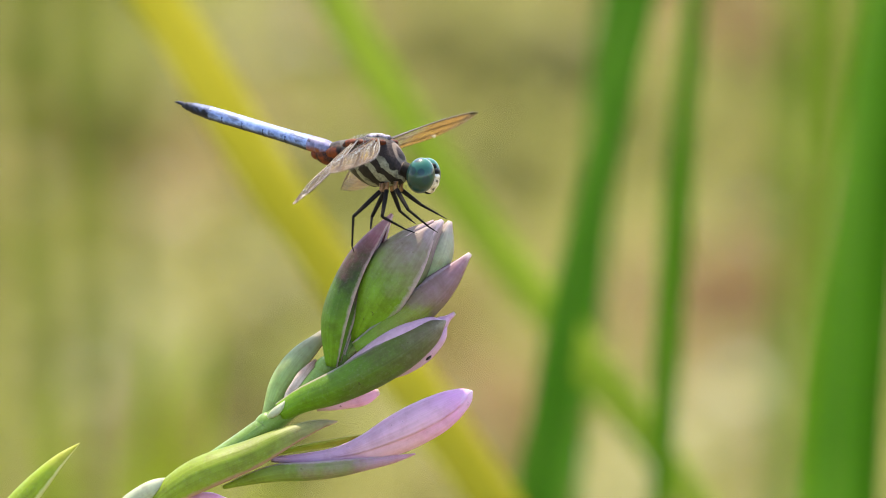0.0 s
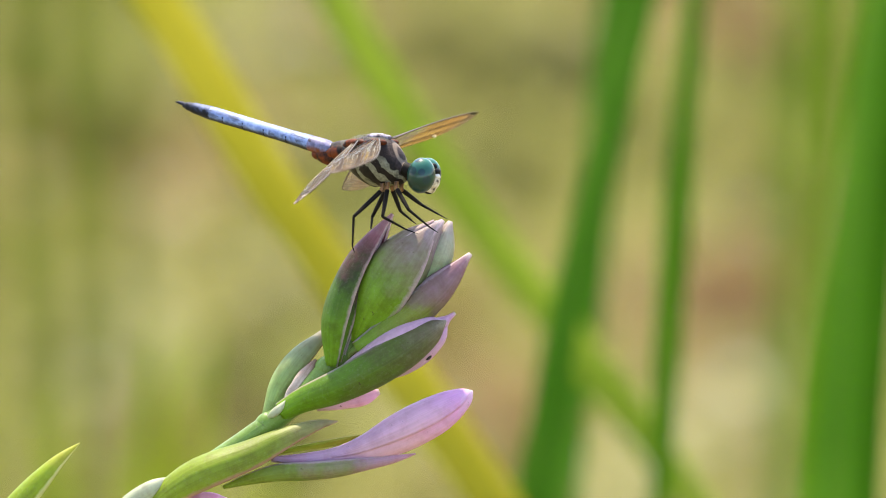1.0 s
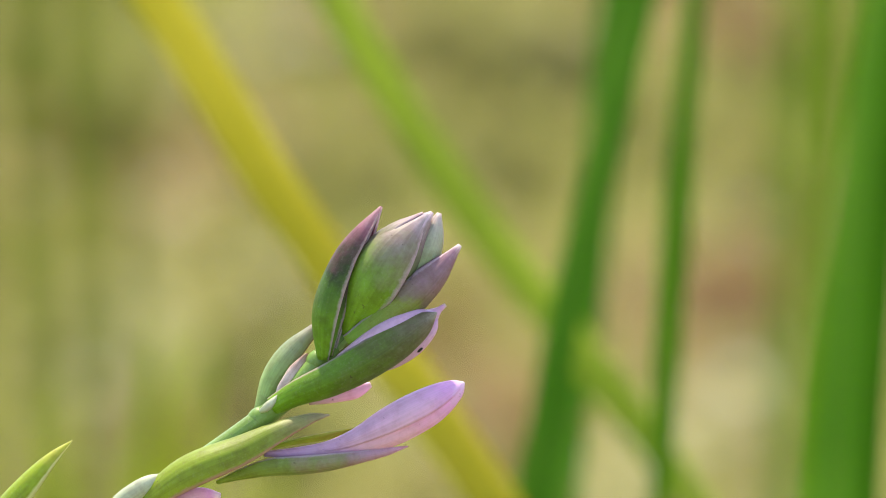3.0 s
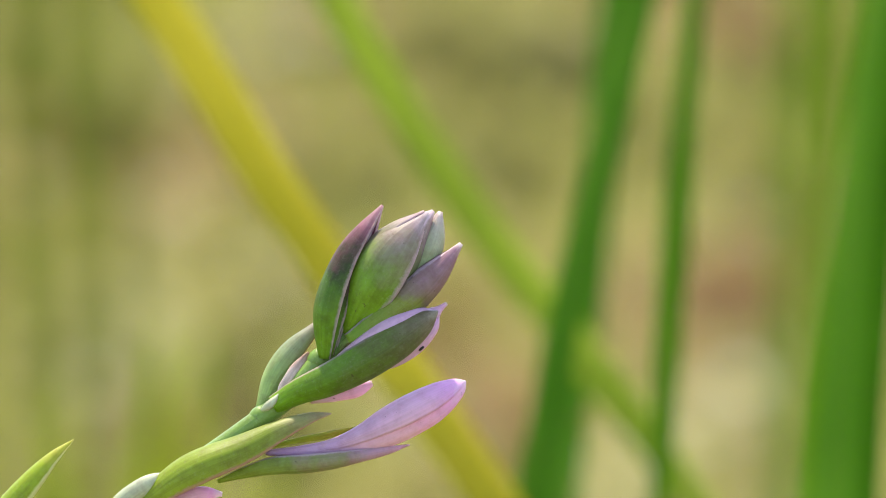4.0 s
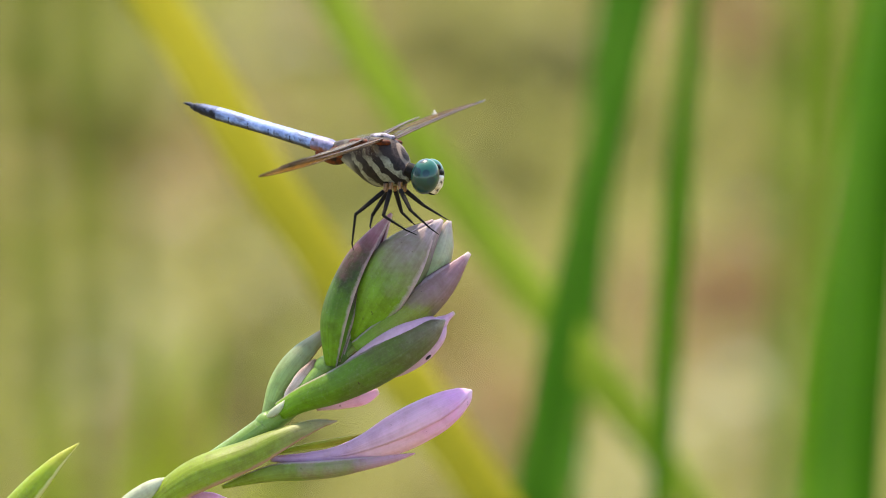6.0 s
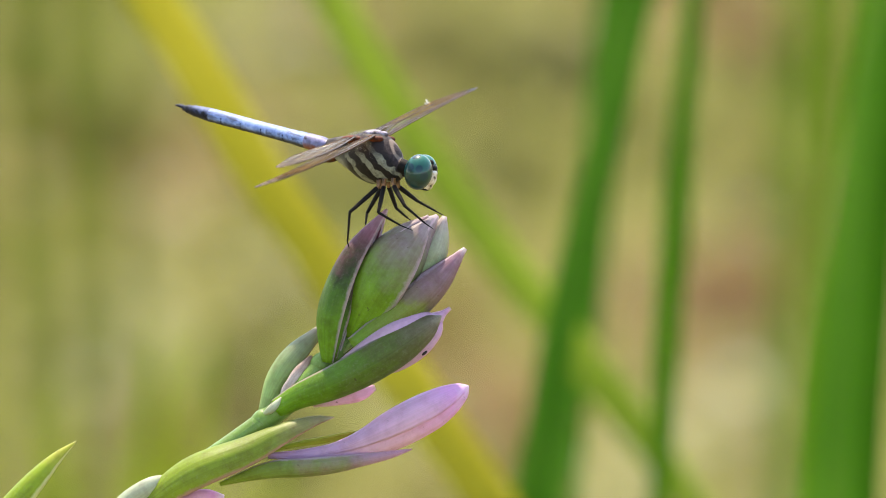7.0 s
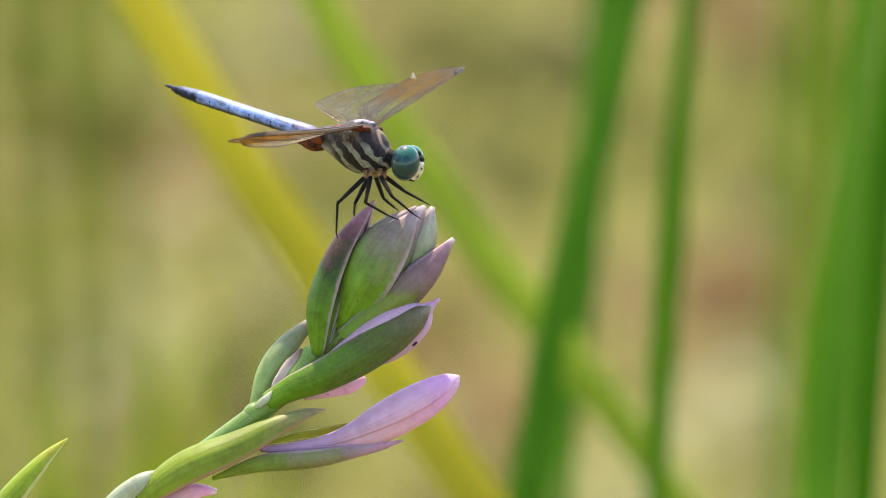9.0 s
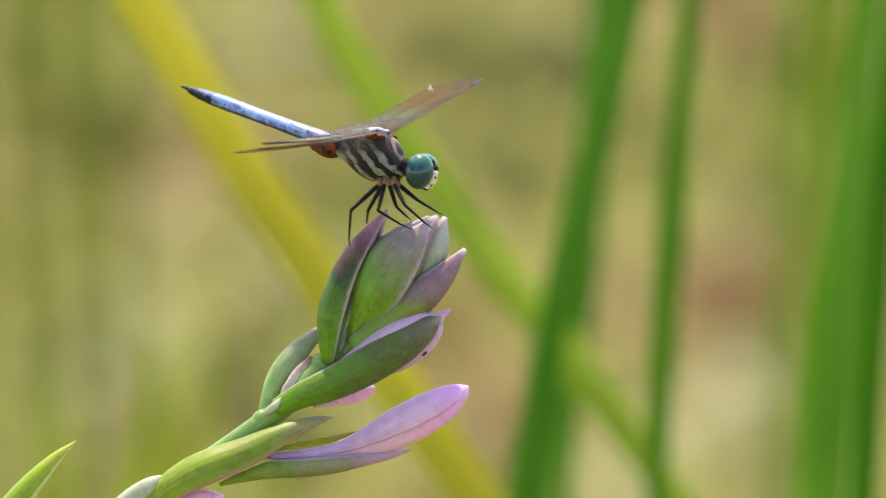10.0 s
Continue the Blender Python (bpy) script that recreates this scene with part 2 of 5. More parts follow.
def loft(path, radii, up, sides=20, steps=7, arc=180.0, flat=1.0, lobes=0, depth=0.0, thick=0.3, twist=0.0, uneven=0.0, seed=0):
    """A tube round a path, closed (arc 180) or a boat-shaped shell open towards up (arc below 180), with uv across and along it."""
    rows = glide([(*p, r) for p, r in zip(path, radii)], steps)
    rings = len(rows)
    bm = bmesh.new()
    uv = bm.loops.layers.uv.new("UVMap")
    closed = arc >= 180
    count = sides if closed else sides + 1
    ref = Vector(up).normalized()

    def ring(i, inset):
        c, r = Vector(rows[i][:3]), max(rows[i][3] - inset, 0.02 * abs(rows[i][3]))
        tangent = (Vector(rows[min(i + 1, rings - 1)][:3]) - Vector(rows[max(i - 1, 0)][:3])).normalized()
        u = (ref - tangent * ref.dot(tangent)).normalized()
        s = tangent.cross(u)
        out = []
        for j in range(count):
            f = radians(180 - arc + 2 * arc * j / sides + twist * i / rings)
            k = 1 + depth * math.cos(lobes * f) if lobes else 1
            if uneven:
                k += uneven * (noise.noise(Vector((math.cos(f) * 1.3 + seed * 3.1, math.sin(f) * 1.3, i / rings * 4))))
            if not closed and abs(2 * j / sides - 1) > 0.9:
                k *= 1.04
            out.append(bm.verts.new(c + (u * math.cos(f) * flat + s * math.sin(f)) * r * k))
        return out

    def face(vs, coords):
        f = bm.faces.new(vs)
        for loop, co in zip(f.loops, coords):
            loop[uv].uv = co

    outer = [ring(i, 0) for i in range(rings)]
    span = sides
    for i in range(rings - 1):
        for j in range(span):
            k = (j + 1) % count
            face((outer[i][j], outer[i][k], outer[i + 1][k], outer[i + 1][j]),
                 ((j / sides, i / (rings - 1)), ((j + 1) / sides, i / (rings - 1)), ((j + 1) / sides, (i + 1) / (rings - 1)), (j / sides, (i + 1) / (rings - 1))))
    if closed:
        for i, v, order in ((0, 0.0, 1), (rings - 1, 1.0, -1)):
            tip = bm.verts.new(sum((x.co for x in outer[i]), Vector()) / count)
            for j in range(count):
                vs = (outer[i][(j + 1) % count], outer[i][j], tip)[::order]
                face(vs, [(j / sides, v)] * 3)
    else:
        inner = [ring(i, thick) for i in range(rings)]
        for i in range(rings - 1):
            for j in range(span):
                face((inner[i][j + 1], inner[i][j], inner[i + 1][j], inner[i + 1][j + 1]),
                     (((j + 1) / sides, i / (rings - 1)), (j / sides, i / (rings - 1)), (j / sides, (i + 1) / (rings - 1)), ((j + 1) / sides, (i + 1) / (rings - 1))))
            for j in (0, sides):
                vs = (outer[i][j], outer[i + 1][j], inner[i + 1][j], inner[i][j])
                face(vs if j == 0 else vs[::-1], [(j / sides, i / (rings - 1))] * 4)
        for i in (0, rings - 1):
            for j in range(span):
                vs = (outer[i][j], inner[i][j], inner[i][j + 1], outer[i][j + 1])
                face(vs if i == 0 else vs[::-1], [(j / sides, i / (rings - 1))] * 4)
    bmesh.ops.recalc_face_normals(bm, faces=bm.faces)
    return bm


def ball(radii, centre=(0, 0, 0), sides=24, rings=14, turn=None):
    bm = bmesh.new()
    bmesh.ops.create_uvsphere(bm, u_segments=sides, v_segments=rings, radius=1)
    bm.transform(Matrix.Translation(centre) @ (turn or Matrix()) @ Matrix.Diagonal((*radii, 1)))
    return bm


def joined(*meshes):
    out = bmesh.new()
    for bm in meshes:
        data = bpy.data.meshes.new("joined")
        bm.to_mesh(data)
        bm.free()
        out.from_mesh(data)
        bpy.data.meshes.remove(data)
    return out


# ---- ground ----
def build_ground():
    xs = np.unique(np.concatenate([np.linspace(-300, 300, 25), np.linspace(-12, 12, 25), np.linspace(-2, 2, 41)]))
    ys = np.unique(np.concatenate([np.linspace(-300, 300, 25), np.linspace(-10, 20, 31), np.linspace(0, 8, 81)]))
    verts, faces = [], []
    for y in ys:
        for x in xs:
            near = max(0.0, 1 - max(abs(x), abs(y - 4) / 2) / 14)
            verts.append((x, y, 0.012 * near * noise.noise(Vector((x * 2.3, y * 2.3, 0))) - 0.006 * near))
    w = len(xs)
    for j in range(len(ys) - 1):
        for i in range(w - 1):
            faces.append((j * w + i, j * w + i + 1, (j + 1) * w + i + 1, (j + 1) * w + i))
    data = bpy.data.meshes.new("ground")
    data.from_pydata(verts, [], faces)
    data.materials.append(soil)
    tagged(new("ground", data), "olive-brown soil with thin dry thatch and moss", "ground", kind="structure")


def scatter(name, spots, size, height, tilt, material, label, category, seed, curl=0.0):
    """Small pointed blades or leaf pieces lying or standing on the ground, in one mesh. spots: an array of x, y."""
    rng = np.random.default_rng(seed)
    verts, faces = [], []
    for x, y in spots:
        a, lean = rng.uniform(0, 2 * math.pi), tilt * rng.uniform(0.5, 1.2)
        l, w = height * rng.uniform(0.6, 1.3), size * rng.uniform(0.6, 1.3)
        d = np.array((math.cos(a), math.sin(a), 0))
        side = np.array((-d[1], d[0], 0)) * w / 2
        up = d * math.sin(lean) + np.array((0, 0, math.cos(lean)))
        base = np.array((x, y, 0.002 + 0.012 * noise.noise(Vector((x * 2.3, y * 2.3, 0))) - 0.006))
        bend = np.array((0, 0, -1)) * curl * l
        n = len(verts)
        verts += [base - side * 0.5, base + side * 0.5, base + up * l * 0.5 - side + np.array((0, 0, abs(curl) * l * 0.3)),
                  base + up * l * 0.5 + side + np.array((0, 0, abs(curl) * l * 0.3)), base + up * l + bend * 0.5]
        faces += [(n, n + 1, n + 3, n + 2), (n + 2, n + 3, n + 4)]
    data = bpy.data.meshes.new(name)
    data.from_pydata([tuple(v) for v in verts], [], faces)
    data.materials.append(material)
    return tagged(new(name, data), label, category, kind="stuff")


def patch(centres, count, spread, seed):
    rng = np.random.default_rng(seed)
    out = []
    for cx, cy, rx, ry in centres:
        n = int(count * rx * ry / (0.03 * 0.09))
        r, a = np.sqrt(rng.uniform(0, 1, n)), rng.uniform(0, 2 * math.pi, n)
        out.append(np.stack([cx + r * np.cos(a) * rx * spread, cy + r * np.sin(a) * ry * spread], 1))
    return np.concatenate(out)


def blots(count, seed):
    """Centres and sizes of small patches strewn over the turf."""
    r = random.Random(seed)
    return [(r.uniform(-0.24, 0.24), r.uniform(4.2, 5.8), r.uniform(0.007, 0.018), r.uniform(0.025, 0.06)) for _ in range(count)]


def thinned(spots, patches, seed):
    """The spots, most of those inside the patches left out."""
    keep = np.ones(len(spots), bool)
    for cx, cy, rx, ry in patches:
        keep &= ((spots[:, 0] - cx) / rx) ** 2 + ((spots[:, 1] - cy) / ry) ** 2 > 1
    return spots[keep | (np.random.default_rng(seed).uniform(0, 1, len(spots)) < 0.18)]


build_ground()
LEAVES = [(-0.114, 5.158, 0.015, 0.046), (0.019, 4.621, 0.013, 0.104), (0.12, 4.85, 0.02, 0.07), (0.133, 5.422, 0.021, 0.052), (0.153, 5.381, 0.016, 0.046), (0.118, 4.8, 0.014, 0.046), (-0.183, 5.215, 0.01, 0.035), (-0.019, 4.72, 0.011, 0.046)] + blots(14, 3)
DRY = [(-0.186, 5.072, 0.016, 0.07), (-0.118, 5.023, 0.013, 0.039), (-0.129, 4.953, 0.008, 0.03), (0.077, 4.828, 0.011, 0.104), (0.107, 4.72, 0.015, 0.058), (0.078, 4.895, 0.007, 0.07), (-0.161, 5.158, 0.01, 0.046), (-0.106, 5.121, 0.012, 0.035), (0.105, 5.478, 0.013, 0.046)] + blots(9, 4)
STRAW = [(-0.067, 4.861, 0.012, 0.051), (-0.134, 4.709, 0.026, 0.093), (-0.152, 4.752, 0.012, 0.052), (-0.137, 4.806, 0.014, 0.052), (-0.083, 5.422, 0.015, 0.042), (0.105, 4.595, 0.021, 0.099), (0.068, 4.516, 0.012, 0.07), (0.12, 4.657, 0.014, 0.058), (-0.115, 4.895, 0.014, 0.052), (-0.041, 5.463, 0.011, 0.029), (-0.116, 4.72, 0.011, 0.058), (0.139, 4.709, 0.009, 0.07)] + blots(9, 5)
MOSS = [(0.085, 5.072, 0.006, 0.051), (0.079, 4.73, 0.006, 0.042), (0.128, 5.108, 0.008, 0.035), (0.118, 5.235, 0.008, 0.035), (-0.085, 5.235, 0.01, 0.035), (-0.047, 5.3, 0.011, 0.037), (-0.009, 5.3, 0.011, 0.037), (0.009, 5.171, 0.011, 0.037), (-0.055, 5.072, 0.01, 0.035), (-0.086, 4.976, 0.009, 0.032), (0.024, 5.059, 0.01, 0.042), (-0.022, 5.436, 0.012, 0.035), (-0.071, 5.146, 0.009, 0.032), (0.099, 5.171, 0.008, 0.046), (0.019, 5.235, 0.009, 0.035), (-0.118, 5.34, 0.009, 0.035), (-0.04, 4.964, 0.01, 0.035), (-0.141, 5.183, 0.019, 0.07), (-0.152, 5.267, 0.015, 0.046), (-0.127, 5.19, 0.013, 0.046), (0.038, 5.333, 0.019, 0.052), (0.058, 5.261, 0.015, 0.064), (0.02, 5.381, 0.016, 0.046), (0.071, 5.3, 0.012, 0.07), (-0.055, 4.585, 0.015, 0.052), (-0.063, 4.506, 0.013, 0.046), (-0.084, 4.709, 0.011, 0.07), (-0.004, 5.436, 0.016, 0.046), (0.155, 5.261, 0.023, 0.046), (0.143, 5.3, 0.013, 0.046), (0.021, 4.556, 0.011, 0.058), (-0.036, 5.072, 0.015, 0.046), (-0.187, 5.327, 0.013, 0.046), (-0.093, 4.595, 0.013, 0.046), (-0.021, 5.108, 0.015, 0.046), (0.044, 5.108, 0.01, 0.058)] + blots(24, 6)
rng = np.random.default_rng(11)
near_turf = np.stack([rng.uniform(-0.45, 0.45, 16000), rng.uniform(3.9, 6.4, 16000)], 1)
far_turf = np.stack([rng.uniform(-2.4, 2.4, 60000), rng.uniform(0.2, 10.0, 60000)], 1)
scatter("turf", thinned(np.concatenate([near_turf, far_turf]), LEAVES + DRY + STRAW + MOSS, 9), 0.006, 0.028, 1.36, turf, "short olive and straw-coloured turf grass", "grass", 21)
scatter("dead_leaves", patch(LEAVES, 200, 1.0, 5), 0.016, 0.024, 1.45, dead_leaf, "brown dead leaves lying in the turf", "leaf litter", 22, 0.25)
scatter("dry_leaf_pieces", patch(DRY, 130, 1.0, 6), 0.014, 0.022, 1.4, dead_leaf_pink, "pinkish tan dry leaf pieces in the turf", "leaf litter", 23, 0.2)
scatter("straw", patch(STRAW, 90, 1.0, 7), 0.010, 0.026, 1.45, straw_pale, "pale bleached straw lying in the turf", "straw", 24, 0.1)
scatter("moss", patch(MOSS, 300, 1.0, 8), 0.010, 0.012, 1.0, moss_dark, "dark olive moss cushions between the grass", "moss", 25)


# added pale pebbles stand in for glints that blur into soft bright discs
def pebble(x, y, r, seed):
    bm = bmesh.new()
    bmesh.ops.create_icosphere(bm, subdivisions=3, radius=1)
    for v in bm.verts:
        v.co *= 1 + 0.16 * noise.noise(v.co * 1.3 + Vector((seed, 0, 0)))
    bm.transform(Matrix.Diagonal((r, r * 0.8, r * 0.55, 1)))
    ob = part("pebble", bm, stone)
    ob.matrix_basis = pose(x, y, r * 0.3, 0, 0, seed * 50)
    return tagged(ob, "small pale pebble added to the turf to blur into a bright disc", "pebble", "pebbles in the turf")


m, t, b = shader("glint_stone", 0.7, 0.3)
obj_space = add(t, "ShaderNodeTexCoord").outputs["Object"]
feed(t, b, "Base Color", ramp(t, grain(t, obj_space, 120, 5.0, 0.65), [(0.3, (0.58, 0.53, 0.38)), (0.6, (0.70, 0.65, 0.50)), (0.8, (0.78, 0.74, 0.60))]))
relief(t, b, grain(t, obj_space, 500, 4.0, 0.6), 0.4, 0.001)
stone = m
# placed where the blurred ground has bright discs
for i, (x, y) in enumerate(((-0.136, 4.72), (-0.148, 4.758), (-0.127, 4.76), (-0.13, 4.673), (-0.142, 4.667), (-0.067, 4.848), (-0.078, 4.875), (-0.118, 5.026), (-0.107, 4.985), (0.105, 4.593), (0.098, 4.632), (0.114, 4.583), (0.12, 4.667), (0.068, 4.524), (-0.082, 5.408), (0.078, 4.916), (0.131, 4.985), (-0.059, 5.424), (-0.186, 5.084), (-0.044, 5.478))):
    pebble(x, y, 0.0048 + 0.0022 * ((i * 7) % 5) / 4, i + 1)


# ---- tall leaves behind the flower ----
def strap_leaf(name, path, widths, normal, material, label, flat=0.10, group="tall strap leaves"):
    """One long leaf from its root in the ground to its tip. path in world metres; the thing's origin is at its root."""
    root = Vector(path[0])
    local = [tuple((Vector(p) - root) * 1000) for p in path]
    bm = loft(local, [w * 500 for w in widths], normal, sides=12, steps=8, flat=flat, uneven=0.05, seed=len(label))
    ob = part(name, bm, material, m=Matrix.Scale(MM, 4))
    ob.location = root
    away = Vector(normal).normalized()
    for side in (1, -1):
        rib = [tuple(Vector(p) + away * side * w * 500 * flat * 0.97) for p, w in zip(local, widths)]
        part("midrib", loft(rib, [w * 40 for w in widths], normal, sides=6, steps=8), material, ob, "thin raised midrib", m=Matrix.Scale(MM, 4))
    return tagged(ob, label, "leaf", group)


# x, y, z of the points that each leaf passes, from its root to its tip
leaf_deep = strap_leaf("strap_leaf", [(-0.03, 1.93, -0.01), (-0.01, 1.92, 0.35), (0.0148, 1.875, 0.6101), (0.0169, 1.88, 0.6214), (0.0191, 1.885, 0.6344), (0.0225, 1.892, 0.6479), (0.0258, 1.899, 0.6606), (0.0291, 1.907, 0.6741), (0.0317, 1.914, 0.685), (0.0395, 1.925, 0.718)],
                       [0.006, 0.008, 0.0073, 0.007, 0.0066, 0.0068, 0.0068, 0.0072, 0.0075, 0.001], (-0.6, -1, 0.1), blade_mid, "deep green upright strap leaf, slightly leaning, out of the soil", 0.16)
leaf_deep_b = strap_leaf("strap_leaf", [(0.005, 2.071, -0.01), (0.013, 2.06, 0.35), (0.022, 2.03, 0.5738), (0.0229, 2.04, 0.5849), (0.0246, 2.05, 0.598), (0.0265, 2.06, 0.6133), (0.0282, 2.07, 0.6296), (0.0289, 2.08, 0.6431), (0.0295, 2.085, 0.6524), (0.034, 2.09, 0.69)],
                       [0.0044, 0.0056, 0.0051, 0.006, 0.007, 0.007, 0.006, 0.0051, 0.0037, 0.001], (-0.5, -1, 0.1), blade_mid, "deep green narrow strap leaf close behind a broader one", 0.16)
leaf_thin = strap_leaf("strap_leaf", [(0.033, 1.973, -0.01), (0.034, 1.95, 0.35), (0.0358, 1.905, 0.6031), (0.0366, 1.91, 0.6174), (0.0377, 1.915, 0.6373), (0.0385, 1.918, 0.6462), (0.04, 1.925, 0.6639), (0.0416, 1.932, 0.6816), (0.0435, 1.94, 0.705)],
                       [0.0033, 0.0038, 0.0039, 0.0048, 0.0056, 0.0056, 0.0047, 0.004, 0.0011], (-0.6, -1, 0.1), blade_thin, "mid green thin upright leaf standing alone", 0.25)
leaf_right = strap_leaf("strap_leaf", [(0.054, 2.03, -0.01), (0.056, 2.02, 0.35), (0.0661, 1.975, 0.5867), (0.0673, 1.98, 0.6035), (0.0687, 1.985, 0.6203), (0.0705, 1.99, 0.637), (0.0724, 1.995, 0.6538), (0.0744, 2, 0.6686), (0.077, 2.005, 0.70)],
                        [0.006, 0.008, 0.0092, 0.0089, 0.0079, 0.0068, 0.0058, 0.0049, 0.0011], (-0.5, -1, 0.1), blade_soft, "mid green upright strap leaf with a thin midrib", 0.16)
leaf_right_b = strap_leaf("strap_leaf", [(0.075, 1.962, -0.01), (0.071, 1.945, 0.35), (0.0702, 1.915, 0.6007), (0.0714, 1.92, 0.6209), (0.0727, 1.925, 0.6409), (0.0739, 1.93, 0.6571), (0.0765, 1.936, 0.695)],
                          [0.0044, 0.0048, 0.0048, 0.0054, 0.0058, 0.0053, 0.0011], (-0.4, -1, 0.1), blade_deep, "deep green upright strap leaf beside a paler one", 0.16)
leaf_light = strap_leaf("strap_leaf", [(0.16, 2.03, -0.01), (0.13, 2.0, 0.42), (0.0428, 1.985, 0.5843), (0.0335, 1.985, 0.5973), (0.0248, 1.985, 0.6084), (0.0195, 1.987, 0.6149), (0.0127, 1.99, 0.6227), (0.0064, 1.993, 0.6304), (-0.0004, 1.996, 0.64), (-0.0068, 2, 0.6491), (-0.0128, 2.005, 0.658), (-0.0182, 2.01, 0.6667), (-0.05, 2.04, 0.76)],
                        [0.0034, 0.0053, 0.0058, 0.0074, 0.0079, 0.0079, 0.0078, 0.0074, 0.0071, 0.0069, 0.0069, 0.0069, 0.0012], (0.15, -0.65, 0.72), blade_light, "light green strap leaf arching diagonally behind the upright ones", 0.12)
leaf_yellow = strap_leaf("strap_leaf", [(0.13, 1.93, -0.01), (0.10, 1.90, 0.45), (0.008, 1.866, 0.6122), (0.0015, 1.869, 0.6211), (-0.0057, 1.873, 0.6307), (-0.0132, 1.878, 0.6402), (-0.0205, 1.882, 0.6501), (-0.0288, 1.887, 0.6612), (-0.0372, 1.895, 0.6736), (-0.0418, 1.9, 0.6802), (-0.0467, 1.905, 0.6867), (-0.10, 1.96, 0.78)],
                       [0.0049, 0.0079, 0.0087, 0.0089, 0.0091, 0.0091, 0.0089, 0.0088, 0.0088, 0.0085, 0.0085, 0.0012], (0.15, -0.65, 0.72), blade_yellow, "yellowing strap leaf leaning diagonally behind the flower stalk", 0.12)
for x, y, h, w, paint in ((-0.138, 4.0, 0.9, 0.012, blade_hazy), (-0.120, 4.1, 0.9, 0.010, blade_hazy), (-0.160, 4.05, 0.9, 0.010, blade_hazy), (0.1, 3.2, 0.85, 0.010, blade_fresh), (0.100, 2.9, 0.9, 0.005, blade_fresh)):
    strap_leaf("tall_grass", [(x * 0.9, y, -0.01), (x * 0.96, y, 0.3 * h), (x, y, 0.6 * h), (x * 1.06, y + 0.02, h)], [w * 0.8, w, w, 0.001], (-0.6, -1, 0.1), paint,
               "olive green tall grass stem rising from the turf", 0.2, "tall grass")
for i, (x, y, h, turn) in enumerate(((-0.125, 2.72, 0.448, -8), (-0.105, 2.78, 0.438, 6), (-0.092, 2.7, 0.468, 10), (-0.118, 2.75, 0.438, 3), (-0.078, 2.8, 0.447, 8), (-0.055, 2.76, 0.425, 6))):
    strap_leaf("grass_leaf", [(x, y, -0.01), (x, y, 0.2 * h), (x + 0.1 * h * math.sin(radians(turn)), y, 0.65 * h), (x + 0.35 * h * math.sin(radians(turn)), y - 0.05, h)], [0.010, 0.018, 0.024, 0.002], (-0.5, -1, 0.3), blade_lime,
               "bright lime green low leaf of a tuft", 0.1, "low lime leaves")


m, t, b = shader("black_speck", 0.6, 0.2)
feed(t, b, "Base Color", ramp(t, grain(t, add(t, "ShaderNodeTexCoord").outputs["Object"], 3000, 2.0, 0.5), [(0.3, (0.01, 0.008, 0.008)), (0.7, (0.04, 0.03, 0.03))]))
dark_speck = m


# ---- flower stalk ----
FOOT = Matrix.Translation((-0.115, PLANT.translation.y + 0.004, 0.0))
INTO = FOOT.inverted() @ PLANT @ Matrix.Scale(MM, 4)
flower = tagged(new("flower_stalk"), "green flower stalk with closed lilac buds in green and purple bracts", "flower")
flower.matrix_basis = FOOT


def organ(name, material, label="", under=None, **shape):
    return part(name, loft(**shape), material, under or flower, label, m=INTO)


organ("stem", stem_green, "smooth green stem, thicker at the nodes",
      path=[(-115, 155, -732), (-116, 110, -520), (-112, 70, -330), (-98, 40, -190), (-80, 16, -100), (-58.14, 6, -47.79), (-41.71, 2, -35.6), (-32.43, 1, -29.4), (-24.57, 0.5, -24.0), (-18.86, 0, -19.7), (-14.21, 0, -14.79), (-10.29, 1, -10.64), (-6.0, 1, -6.36)],
      radii=[3.2, 3.0, 2.8, 2.6, 2.4, 2.0, 1.7, 1.5, 1.4, 1.35, 1.4, 1.3, 0.6], up=(0, -1, 0), sides=16, uneven=0.05)
for c, r, turn in (((-14.71, 0, -15.07), 1.58, 40), ((-22.3, 0.4, -22.1), 1.45, 50), ((-17.43, 0, -18.5), 1.5, 45)):
    part("node", ball((r, r, 1.7), c, 18, 10, pose(0, 0, 0, 0, turn, 0)), stem_green, flower, m=INTO)

# the upper cluster: closed buds, each with its bract
organ("bud", bract_green_purple, "dark green bud with a purple tip", path=[(-13.71, -1, -14.21), (-13.0, -1.2, -8.86), (-10.93, -1, -2.93), (-6.64, -0.3, 4.07)], radii=[0.9, 1.9, 1.7, 0.15], up=(0.9, -0.4, 0.2), uneven=0.06, seed=1)
organ("bract", bract_green_purple, "dark green folded bract with purple tip and pale margin", path=[(-13.86, -1, -14.79), (-13.14, -1.5, -8.93), (-11.07, -1.3, -3.07), (-8.36, -0.8, 1.5), (-6.43, -0.3, 4.43)], radii=[1.0, 2.25, 2.1, 1.25, 0.2], up=(1.0, -0.5, -0.1), arc=146, thick=0.25, uneven=0.06, seed=2)
organ("bud", bract_grey, "large grey-green bud with a purplish tip", path=[(-10.86, 0.5, -11.36), (-7.43, 0.3, -6.0), (-4.0, 0, -0.79), (0.0, 0, 3.64)], radii=[1.4, 3.5, 3.2, 0.25], up=(0.5, -0.5, 0.4), lobes=3, depth=0.05, uneven=0.05, seed=3)
organ("bract", bract_grey, "broad grey-green bract with a mauve margin", path=[(-11.14, 0, -11.79), (-7.86, -0.2, -6.21), (-4.43, -0.4, -1.07), (-0.64, -0.3, 3.43)], radii=[1.2, 3.9, 3.6, 0.3], up=(0.8, -0.05, -0.35), arc=138, thick=0.3, uneven=0.05, seed=4)
